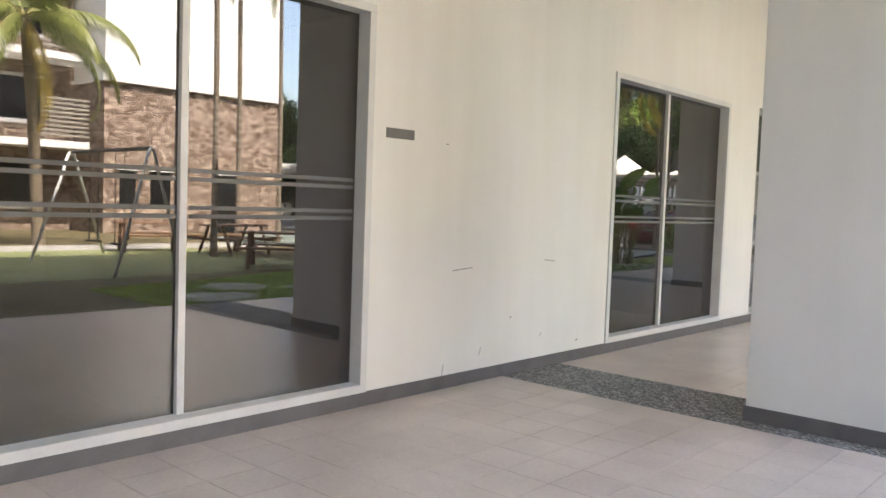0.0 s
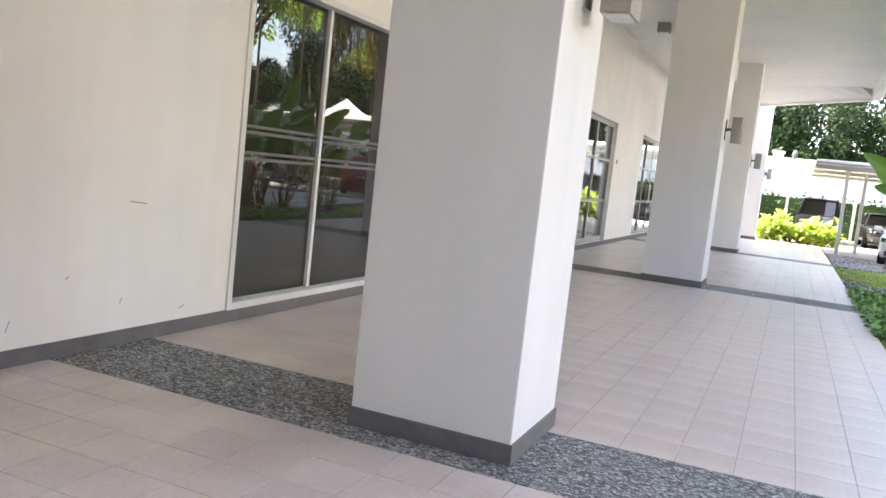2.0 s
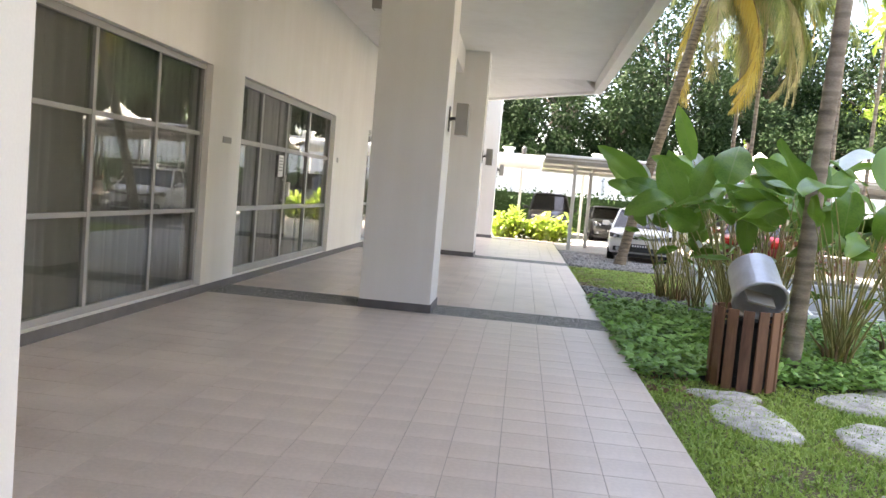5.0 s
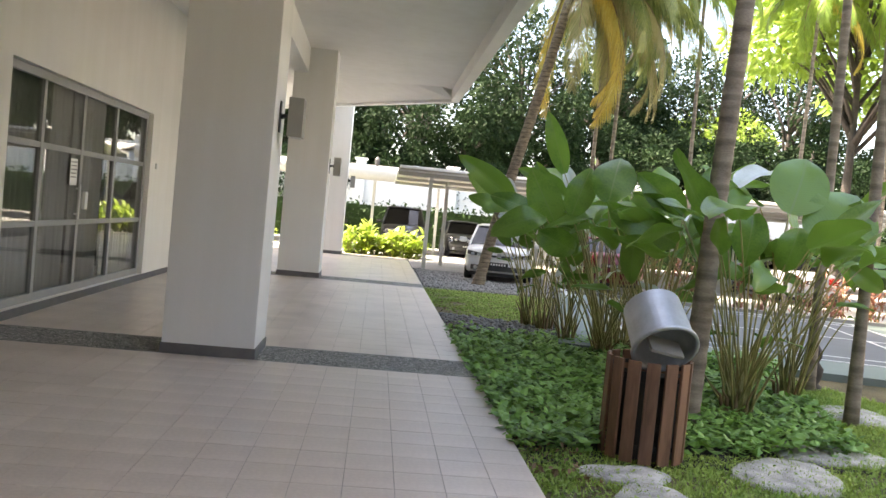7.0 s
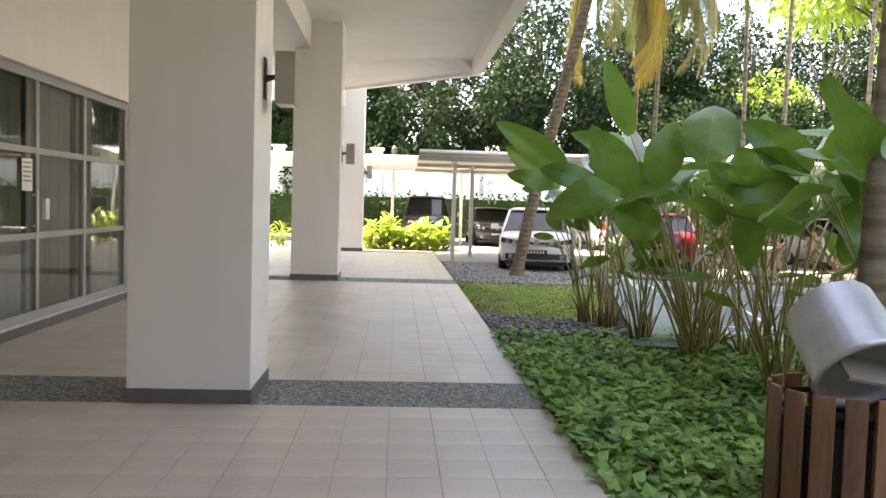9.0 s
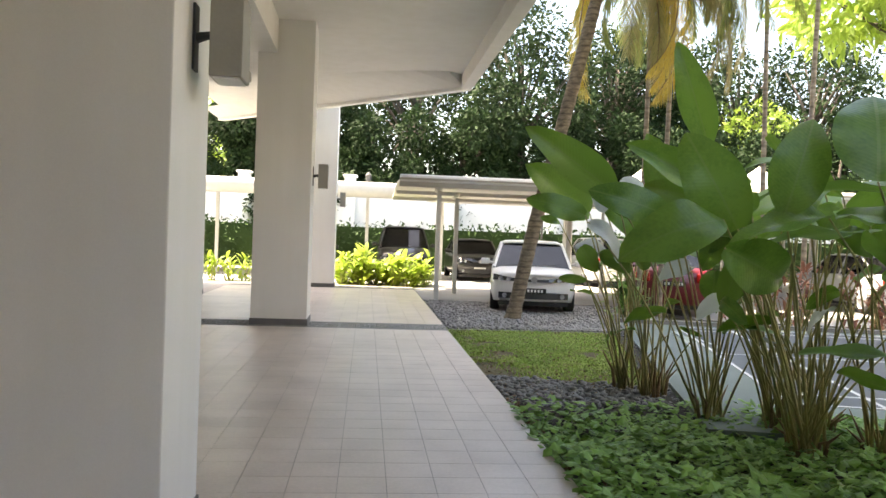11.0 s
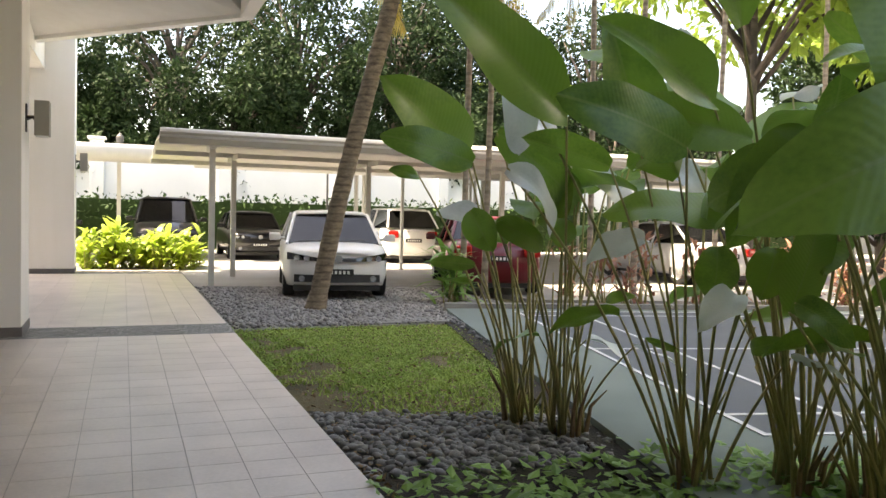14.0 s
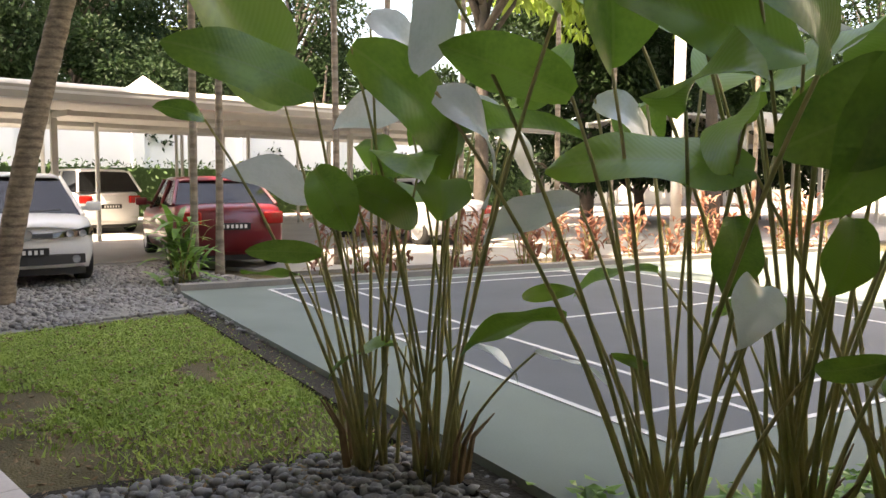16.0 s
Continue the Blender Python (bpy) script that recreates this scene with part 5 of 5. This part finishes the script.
# ---------- car park ----------
def carport(x0, x1, yf, yb, zf, zb, posts, label, curve=0.12):
    t = thing("carport", label, "carport", "carports of the car park", at=pose((x0 + x1) / 2, yf, GROUND))
    inv = t.matrix_world.inverted()
    def put(nm, bm, m, lab="", smooth=False):
        o = part(nm, bm, m, t, lab, smooth)
        o.matrix_parent_inverse = inv
        return o
    sec = []
    for k in range(9):
        s = k / 8
        y, z = yf + (yb - yf) * s, zf + (zb - zf) * s + curve * math.sin(math.pi * s)
        sec.append([(x0, y, z), (x0, y, z + 0.05), (x1, y, z + 0.05), (x1, y, z), (x0, y, z)])
    put("roof", loft(sec), M_SHEET, "white curved sheet roof")
    # Darker than the white roof: the front's shade is put into this colour.
    put("fascia", B(x0 - 0.02, x1 + 0.02, yf - 0.05, yf - 0.003, zf - 0.12, zf + 0.09, 0.008), M_LAMP, "front fascia with its shade put into a taupe colour")
    put("roof_edge", tube(bmesh.new(), [(x0, yf + 0.1, zf + 0.02), (x1, yf + 0.1, zf + 0.02)], 0.06 + curve * 0.8, 12), M_SHEET, "rounded white roof edge", True)
    put("gutter", B(x0 - 0.02, x1 + 0.02, yb + 0.003, yb + 0.12, zb - 0.10, zb + 0.06, 0.01), M_STEEL_W)
    for (px, py) in posts:
        zt = zf + (zb - zf) * (py - yf) / (yb - yf)
        put("post", B(px - 0.055, px + 0.055, py - 0.055, py + 0.055, GROUND - 0.02, zt - 0.02, 0.006), M_STEEL_W)
        put("bracket", B(px - 0.035, px + 0.035, max(yf, py - 0.9), min(yb, py + 0.9), zt - 0.16, zt - 0.05), M_STEEL_W)
    for py in {p[1] for p in posts}:
        zt = zf + (zb - zf) * (py - yf) / (yb - yf)
        put("purlin", B(x0, x1, py - 0.04, py + 0.04, zt - 0.1, zt - 0.002), M_STEEL_W)
    return t


carport(0.35, 17.0, 30.3, 35.2, 2.86, 2.72, [(1.32, 30.7), (2.0, 32.9), (5.1, 32.9), (8.6, 32.9), (12.1, 32.9), (15.6, 32.9)], "white steel carport with a shallow curved sheet roof")
carport(-24.0, 1.2, 39.0, 44.0, 3.05, 3.35, [(-20, 40.0), (-14, 40.0), (-9, 40.0), (-5.6, 40.0), (-0.4, 40.0)], "long white steel carport by the boundary wall", 0.25)
carport(1.6, 30.0, 38.4, 44.0, 2.95, 3.3, [(2.2, 39.4), (6.6, 39.4), (11, 39.4), (16, 39.4), (22, 39.4), (28, 39.4)], "long white steel carport by the boundary wall", 0.25)

bw = thing("boundary_wall", "white rendered boundary wall with capped pillars", "wall", kind="structure")
part("wall", B(-45, 60, 47.2, 47.4, -0.3, 3.75), M_WHITE, bw)
part("coping", B(-45, 60, 47.14, 47.46, 3.75, 3.85, 0.01), M_WHITE, bw)
for k in range(17):
    x = -38.6 + 4.6 * k + 0.6
    part("pillar", B(x - 0.25, x + 0.25, 47.05, 47.55, -0.3, 4.05, 0.02), M_WHITE, bw)
    part("pillar_cap", B(x - 0.32, x + 0.32, 46.98, 47.62, 4.05, 4.15, 0.02), M_WHITE, bw)
be = thing("side_boundary_wall", "white rendered boundary wall beyond the court", "wall", kind="structure")
part("wall", B(44, 44.2, -40, 47.2, -0.3, 2.6), M_WHITE, be)

hedge = thing("hedge", "dark clipped hedge along the boundary wall", "hedge", kind="stuff")
leaf_cloud("foliage", 16000, lambda r: (Vector((r.uniform(-30, 34), 46.1 + r.choice((-0.45, 0, 0.4)), r.uniform(0, 2.0 + 0.12 * math.sin(r.random() * 9)))), Vector((0, -0.6, 0.4))), 0.22, M_HEDGE, 300, hedge)
part("core", B(-30, 34, 45.85, 46.3, GROUND - 0.02, 1.85), M_HEDGE, hedge)

car("white hatchback parked nose towards the garden", M_CARW, pose(3.42, 29.75, GROUND + 0.05, 0, 0, -9), L=4.1, W=1.82, H=1.52, hood=0.93)
car("dark red saloon parked tail towards the garden", M_CARR, pose(6.8, 30.1, GROUND + 0.05, 0, 0, 164), L=4.5, W=1.80, H=1.48, hood=0.92, boot=1.05, cabin=(0.28, 0.42, 0.74, 0.88))
car("white and red tall car parked under a carport", M_CARW, pose(7.9, 39.6, GROUND + 0.05, 0, 0, 180), L=4.2, W=1.75, H=1.68, hood=1.02)
car("black saloon parked under a carport", M_CARK, pose(3.55, 41.2, GROUND + 0.05), L=4.5, W=1.75, H=1.47, cabin=(0.28, 0.42, 0.74, 0.90))
car("black tall van parked under a carport", M_CARK, pose(0.95, 41.0, GROUND + 0.05), L=4.6, W=1.85, H=1.85, hood=1.08)
car("dark saloon parked under a carport", M_CARK, pose(-2.5, 41.6, GROUND + 0.05), L=4.5, W=1.75, H=1.5)
car("black saloon parked beyond the end wall", M_CARK, pose(-7.6, 41.6, GROUND + 0.05), L=4.5, W=1.75, H=1.5)
car("silver saloon parked under a carport", M_CARS, pose(12.6, 31.4, GROUND + 0.05, 0, 0, 180), L=4.5, W=1.75, H=1.47, cabin=(0.28, 0.42, 0.74, 0.90))


def street_lamp(x, y, h):
    t = thing("lamp_post", "dark slender lamp post by the boundary", "lamp post", "lamp posts", at=pose(x, y, GROUND))
    part("pole", tube(bmesh.new(), [(0, 0, -0.05), (0, 0, h)], [0.05, 0.035], 8), M_LAMP_D, t)
    part("lantern", lathe(bmesh.new(), [(0.04, h - 0.02), (0.11, h + 0.05), (0.13, h + 0.3), (0.03, h + 0.42), (0.001, h + 0.44)], 10), M_LAMP_D, t)


street_lamp(-0.4, 44.8, 3.7), street_lamp(7.0, 45.0, 3.9)
pole = thing("white_pole", "tall white steel pole beside the court", "pole", at=pose(14.4, 25.1, GROUND))
part("shaft", tube(bmesh.new(), [(0, 0, -0.05), (0, 0, 5.2)], 0.11, 14), M_STEEL_W, pole, smooth=True)
part("base_plate", B(-0.2, 0.2, -0.2, 0.2, 0, 0.03, 0.006), M_STEEL_W, pole)


def tent(x, y, s, z0, z1):
    t = thing("canopy_tent", "white peaked canopy on steel posts", "canopy", "peaked canopies", at=pose(x, y, GROUND))
    sec = []
    for k in range(9):
        f = k / 8
        h = s * (1 - f)
        z = z0 + (z1 - z0) * f ** 1.7
        sec.append([(-h, -h, z), (h, -h, z), (h, h, z), (-h, h, z), (-h, -h, z)])
    part("canopy", loft(sec, False), M_SHEET, t)
    for sx in (-1, 1):
        for sy in (-1, 1):
            part("post", tube(bmesh.new(), [(sx * s * 0.95, sy * s * 0.95, 0), (sx * s * 0.95, sy * s * 0.95, z0 + 0.04)], 0.05, 8), M_STEEL_W, t)


tent(8.6, 37.0, 2.0, 2.9, 4.1), tent(12.6, 37.2, 2.2, 2.9, 4.3), tent(24.0, 30.0, 2.2, 2.6, 4.0)
carport(20.0, 40.0, 26.0, 31.5, 3.0, 3.2, [(21, 27), (26, 27), (31, 27), (36, 27)], "white steel carport beyond the court", 0.25)

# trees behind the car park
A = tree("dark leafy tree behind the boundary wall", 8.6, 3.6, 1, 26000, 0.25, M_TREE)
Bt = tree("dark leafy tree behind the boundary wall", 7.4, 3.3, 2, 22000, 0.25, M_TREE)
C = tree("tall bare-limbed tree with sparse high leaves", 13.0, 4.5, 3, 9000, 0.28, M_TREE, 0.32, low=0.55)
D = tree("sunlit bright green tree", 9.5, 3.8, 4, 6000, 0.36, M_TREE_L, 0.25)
E = tree("tall tree with a high green crown coloured as sunlit", 11.5, 4.4, 5, 9000, 0.36, M_TREE_L, 0.2, "trees beyond the court", 0.62)
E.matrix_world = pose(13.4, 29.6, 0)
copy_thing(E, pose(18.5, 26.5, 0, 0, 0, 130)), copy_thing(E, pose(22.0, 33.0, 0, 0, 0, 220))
A.matrix_world = pose(-11, 51, 0)
Bt.matrix_world = pose(-5.5, 50.5, 0, 0, 0, 40)
C.matrix_world = pose(7.5, 53, 0)
D.matrix_world = pose(-7.8, 55, 0)
r = random.Random(12)
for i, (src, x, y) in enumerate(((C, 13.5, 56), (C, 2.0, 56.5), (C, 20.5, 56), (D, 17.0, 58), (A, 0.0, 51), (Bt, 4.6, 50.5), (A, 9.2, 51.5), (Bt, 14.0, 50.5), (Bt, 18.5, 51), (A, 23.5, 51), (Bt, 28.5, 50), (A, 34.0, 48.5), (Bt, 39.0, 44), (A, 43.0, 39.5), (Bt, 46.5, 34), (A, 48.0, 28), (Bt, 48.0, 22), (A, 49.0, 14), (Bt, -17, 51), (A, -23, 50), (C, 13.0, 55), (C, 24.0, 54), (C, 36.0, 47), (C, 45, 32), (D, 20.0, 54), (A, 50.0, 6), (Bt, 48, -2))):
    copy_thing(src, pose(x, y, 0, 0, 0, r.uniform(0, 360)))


# ---------- wall and column fittings ----------
def column_lamp(y0, x1):
    t = thing("wall_lamp", "taupe box wall lamp on a dark bracket on the column", "wall lamp", "wall lamps on the columns", at=pose(x1, y0 + 0.41, 2.52))
    part("back_plate", B(0.0, 0.012, -0.05, 0.05, -0.16, 0.16, 0.003), M_LAMP_D, t, "dark back plate")
    part("arm", tube(bmesh.new(), [(0.01, 0, 0), (0.07, 0, 0.015), (0.10, 0, 0)], [0.028, 0.02, 0.03], 8), M_LAMP_D, t, "dark cast arm")
    part("shade", B(0.095, 0.25, -0.125, 0.125, -0.20, 0.20, 0.006), M_LAMP, t)
    part("lens", B(0.11, 0.235, -0.11, 0.11, -0.206, -0.2005), M_FRAME_W, t, "pale lens under the shade")
    return t


for yy, xx in zip(ROW, FACE):
    column_lamp(yy, xx)
for k in range(4):
    t = thing("ceiling_light", "small square grey downlight under the soffit", "ceiling light", "downlights under the soffit", at=pose(-3.15, 0.9 + 9.4 * k, CEIL))
    part("housing", B(-0.13, 0.13, -0.13, 0.13, -0.2, 0.0, 0.008), M_LAMP, t)
    part("lens", B(-0.1, 0.1, -0.1, 0.1, -0.206, -0.2005), M_FRAME_W, t, "pale square lens")


def on_wall(name, y0, y1, z0, z1, material, label, category, d=0.008):
    return tagged(part(name, B(WALL, WALL + d, y0, y1, z0, z1, min(0.002, d / 3)), material), label, category)


on_wall("door_plaque", 3.97, 4.25, 1.95, 2.02, M_PLAQUE, "plain dark grey name plaque on the white wall", "plaque")
on_wall("door_plaque", 15.0, 15.3, 1.98, 2.06, M_LAMP, "plain grey name plaque on the white wall", "plaque")
on_wall("bell_button", 21.4, 21.48, 2.0, 2.1, M_PAPER, "small white button box on the wall", "button", 0.03)
for y, z, l, tlt in ((4.85, 0.985, 0.24, 4), (6.05, 1.02, 0.16, -6), (4.62, 1.95, 0.03, 0), (6.55, 0.25, 0.05, 20), (5.5, 0.55, 0.03, 30), (5.1, 0.3, 0.07, 70), (5.95, 0.36, 0.04, 60), (4.65, 0.2, 0.1, 80)):
    bm = B(WALL, WALL + 0.0015, -l / 2, l / 2, -0.004, 0.004)
    bmesh.ops.transform(bm, matrix=Matrix.Translation((0, y, z)) @ Matrix.Rotation(radians(tlt), 4, "X"), verts=bm.verts)
    tagged(part("scuff", bm, M_SCUFF), "thin grey scuff mark on the white wall", "scuff mark", "scuffs on the wall")
notice = tagged(part("notice", B(WALL - 0.075, WALL - 0.073, 17.7, 17.95, 1.60, 1.95), M_PAPER), "white paper notice taped to the door glass", "notice")
bm = bmesh.new()
for k in range(5):
    box(bm, WALL - 0.073, WALL - 0.0722, 17.73, 17.92 - 0.02 * (k % 2), 1.90 - 0.05 * k, 1.915 - 0.05 * k)
part("print", bm, M_PLAQUE, notice, "plain dark lines of print")
lockb = tagged(part("door_lock", B(WALL - 0.075, WALL - 0.03, 18.2, 18.3, 1.28, 1.52, 0.008), M_PAPER), "pale lock box on the glass door", "lock")

# ---------- playground and building across the lawn ----------
def arch(p, c, q, h):
    bm = bmesh.new()
    p, q, c = Vector((*p, GROUND - 0.05)), Vector((*q, GROUND - 0.05)), Vector((*c, h))
    pts = [p, p.lerp(c, 0.6) - Vector((0, 0, -0.1))]
    a, b = p.lerp(c, 0.8), q.lerp(c, 0.8)
    a.z, b.z = h * 0.82, h * 0.82
    pts = [p, a] + [bez(a, (c.x, c.y, h * 1.18), b, t / 6) for t in range(1, 6)] + [b, q]
    return tube(bm, pts, 0.035, 8)


sw = thing("swing_set", "white steel playground swing set with hanging seats", "swing set")
part("end_frame", arch((5.2, 6.66), (6.0, 7.75), (6.75, 8.9), 2.35), M_FRAME_W, sw, smooth=True)
part("end_frame", arch((9.0, 6.7), (9.85, 7.9), (10.75, 9.1), 2.35), M_FRAME_W, sw, smooth=True)
part("top_bar", tube(bmesh.new(), [(6.0, 7.75, 2.35), (9.85, 7.9, 2.35)], 0.04, 8), M_LAMP_D, sw)
for f in (0.35, 0.68):
    x, y = 6.0 + 3.85 * f, 7.75 + 0.15 * f
    s = part("swing_seat", B(x - 0.22, x + 0.22, y - 0.09, y + 0.09, 0.42, 0.46, 0.01), M_BLACK, sw)
    for sx in (-0.2, 0.2):
        part("chain", tube(bmesh.new(), [(x + sx, y, 0.45), (x + sx, y, 2.33)], 0.012, 5), M_LAMP_D, s)
sw2 = copy_thing(sw, pose(7.2, -1.4, 0))


def picnic_table(x, y, a):
    t = thing("picnic_table", "brown wooden picnic table with fixed benches on the lawn", "picnic table", "picnic tables", at=pose(x, y, GROUND, 0, 0, a))
    for k in range(5):
        part("top_board", B(-0.38 + 0.155 * k, -0.24 + 0.155 * k, -0.9, 0.9, 0.72, 0.76, 0.004), M_WOOD, t)
    for sx in (-1, 1):
        for o in (0.62, 0.77):
            part("bench_board", B(min(sx * o, sx * (o + 0.13)), max(sx * o, sx * (o + 0.13)), -0.9, 0.9, 0.42, 0.46, 0.004), M_WOOD, t)
        part("cross_bar", B(-0.85, 0.85, sx * 0.6 - 0.03, sx * 0.6 + 0.03, 0.34, 0.415), M_WOOD, t)
        for s2 in (-1, 1):
            part("leg", tube(bmesh.new(), [(s2 * 0.62, sx * 0.66, -0.04), (s2 * 0.25, sx * 0.66, 0.72)], 0.05, 4), M_WOOD, t)


picnic_table(11.0, 10.4, 20), picnic_table(5.7, 10.6, 40), picnic_table(9.6, 12.0, -10)
# Brighter green than the other lawn: sunlight on the playground, put into the colour.
M_PLAY = mat("sunlit_play_lawn", (0.13, 0.17, 0.06), 0.95, scale=1.2, fine=60, bump=0.8, dist=0.02, col2=(0.30, 0.31, 0.16))
patch("play_lawn", [(4.2, -8.9), (11.45, -8.9), (12.4, 12.0), (5.6, 12.0)], GROUND - 0.007, M_PLAY, "playground lawn with its sunlit paleness put into the colour", "lawn", 0.04)
patch("sunlit_path", [(11.5, -10), (13.5, -10), (14.5, 30), (12.5, 30)], GROUND - 0.006, M_CONC, "pale concrete path across the lawn", "path")


def stone_mat():
    m = mat("rubble_stone_cladding", (0.20, 0.145, 0.11), 0.85, scale=2, fine=40, bump=0.3, col2=(0.42, 0.33, 0.27))
    n, l = m.node_tree.nodes, m.node_tree.links
    b = n["Principled BSDF"]
    co, mp, v, v2 = n.new("ShaderNodeTexCoord"), n.new("ShaderNodeMapping"), n.new("ShaderNodeTexVoronoi"), n.new("ShaderNodeTexVoronoi")
    mp.inputs["Scale"].default_value = (4.2, 4.2, 8.0)
    v.inputs["Scale"].default_value = v2.inputs["Scale"].default_value = 1.0
    v2.feature = "DISTANCE_TO_EDGE"
    l.new(co.outputs["Object"], mp.inputs[0]), l.new(mp.outputs[0], v.inputs["Vector"]), l.new(mp.outputs[0], v2.inputs["Vector"])
    r = n.new("ShaderNodeValToRGB")
    r.color_ramp.elements[0].color, r.color_ramp.elements[1].color = (0.15, 0.095, 0.07, 1), (0.48, 0.38, 0.31, 1)
    sep = n.new("ShaderNodeSeparateColor")
    l.new(v.outputs["Color"], sep.inputs[0]), l.new(sep.outputs[0], r.inputs[0])
    l.new(r.outputs[0], b.inputs["Base Color"])
    bp = n.new("ShaderNodeBump")
    bp.inputs["Distance"].default_value = 0.05
    mr = n.new("ShaderNodeMapRange")
    mr.inputs["From Max"].default_value = 0.08
    l.new(v2.outputs["Distance"], mr.inputs[0]), l.new(mr.outputs[0], bp.inputs["Height"]), l.new(bp.outputs[0], b.inputs["Normal"])
    return m


M_RUBBLE = stone_mat()
ap = thing("apartment_building", "white apartment building with rubble stone lower storeys", "building")
part("stone_wall", B(20, 30, 13.4, 21.0, -0.3, 5.5), M_RUBBLE, ap, "rubble stone cladding")
part("upper_wall", B(20.05, 30, 13.45, 20.95, 5.5, 14), M_WHITE, ap, "smooth white upper wall")
part("string_course", B(19.85, 30, 13.3, 21.1, 5.45, 5.6), M_WHITE, ap)
part("block_wall", B(22.5, 32, -6, 13.4, -0.3, 14), M_RUBBLE, ap, "rubble stone cladding")
part("roof", B(19.6, 32.4, -6.4, 21.4, 14, 14.3), M_SLAB, ap)
for k in range(4):
    for yy in (-4.5, 0.5, 5.5, 10.0):
        z = 0.9 + 3.1 * k
        w = part("window", B(22.42, 22.6, yy, yy + 2.2, z, z + 1.5), M_CARGLASS, ap, "dark window")
        part("frame", B(22.38, 22.5, yy - 0.1, yy + 2.3, z - 0.14, z - 0.001), M_WHITE, w)
        part("lintel", B(22.38, 22.5, yy - 0.1, yy + 2.3, z + 1.501, z + 1.62), M_WHITE, w)
    part("balcony", B(20.9, 22.49, 7.6, 13.3, 3.0 + 3.1 * k, 3.25 + 3.1 * k), M_WHITE, ap, "white balcony slab")
    for s in range(9):
        part("louvre", B(20.92, 20.96, 11.6, 13.3, 3.4 + 3.1 * k + 0.16 * s, 3.48 + 3.1 * k + 0.16 * s), M_LAMP, ap)
for yy, z0, z1, w0 in ((18.0, 0.0, 2.3, 1.1), (15.2, 1.0, 2.3, 0.8), (14.0, 1.0, 2.3, 0.6)):
    w = part("opening", B(19.97, 20.1, yy, yy + w0, z0, z1), M_CARGLASS, ap, "dark opening in the stone")
    part("lintel", B(19.93, 20.05, yy - 0.1, yy + w0 + 0.1, z1 + 0.001, z1 + 0.15), M_WHITE, w)
palm("coconut palm with orange fruit on the lawn", [(14.2, 8.9, GROUND - 0.05), (14.3, 8.8, 3.0), (14.4, 8.6, 6.0)], 0.16, 0.12, 18, 60, M_BARK, "palms of the lawn", leaflet=0.75, length=(3.0, 3.8), yellow=1, brown=2)
for i, (x, y) in enumerate(((10.7, 12.8), (9.0, 11.0), (12.5, 15.5))):
    palm("slender straight palm with a thin grey trunk", [(x, y, GROUND - 0.05), (x, y, 4.0), (x + 0.1, y, 8.5)], 0.08, 0.06, 9, 70 + i, M_BARK2, "palms of the lawn", leaflet=0.5, length=(1.6, 2.3), rings=False, yellow=0, brown=0)
for i, (src, x, y) in enumerate(((A, 30.0, 31.0), (A, 22.0, 33.0), (Bt, 26.0, 33.5), (Bt, 40, -12), (A, 30, -20))):
    copy_thing(src, pose(x, y, 0, 0, 0, 50 * i))

# ---------- floor: pebble-wash strips and tiles ----------
def strip_stones(k, y0, y1):
    s = tagged(part("pebble_strip", B(WALL + 0.014, EDGE, y0, y1, FLOOR - 0.02, FLOOR, 0), M_WASH), "rough grey pebble-wash strip across the paving", "floor strip", kind="structure")
    return s


for k, (a, b) in enumerate(STRIPS):
    strip_stones(k, a, b)
NX = 17
TX = (EDGE - (WALL + 0.014)) / NX
bays = [(-12.0, STRIPS[0][0])] + [(STRIPS[k][1], STRIPS[k + 1][0]) for k in range(4)] + [(STRIPS[4][1], END)]
G = 0.0024


def tile_box(x0, x1, y0, y1):
    zt, zb, b = FLOOR, FLOOR - 0.006, 0.0012
    return [(x0, y0, zb), (x1, y0, zb), (x1, y1, zb), (x0, y1, zb), (x0 + b, y0 + b, zt), (x1 - b, y0 + b, zt), (x1 - b, y1 - b, zt), (x0 + b, y1 - b, zt)]


TF = [(4, 5, 6, 7), (0, 1, 5, 4), (1, 2, 6, 5), (2, 3, 7, 6), (3, 0, 4, 7)]
vs, fs = [], []
near = None
for k, (a, b) in enumerate(bays):
    n = max(1, round((b - a) / 0.314))
    ty = (b - a) / n
    for j in range(n):
        for i in range(NX):
            x0, y0 = WALL + 0.014 + TX * i, a + ty * j
            if k == 2 and i >= NX - 11:
                if near is None:
                    me = bpy.data.meshes.new("tile")
                    me.from_pydata(tile_box(G / 2 - TX / 2, TX / 2 - G / 2, G / 2 - ty / 2, ty / 2 - G / 2), [], TF)
                    me.materials.append(M_TILE)
                    near = me
                o = new("tile", near)
                o.parent = floor_slab
                o.location = (x0 + TX / 2, y0 + ty / 2, rnd.uniform(-0.0006, 0.0006))
            else:
                q = len(vs)
                vs += tile_box(x0 + G / 2, x0 + TX - G / 2, y0 + G / 2, y0 + ty - G / 2)
                fs += [tuple(q + c for c in f) for f in TF]
tagged(raw("tiles", vs, fs, M_TILE), "square taupe ceramic floor tiles", kind="stuff").parent = floor_slab
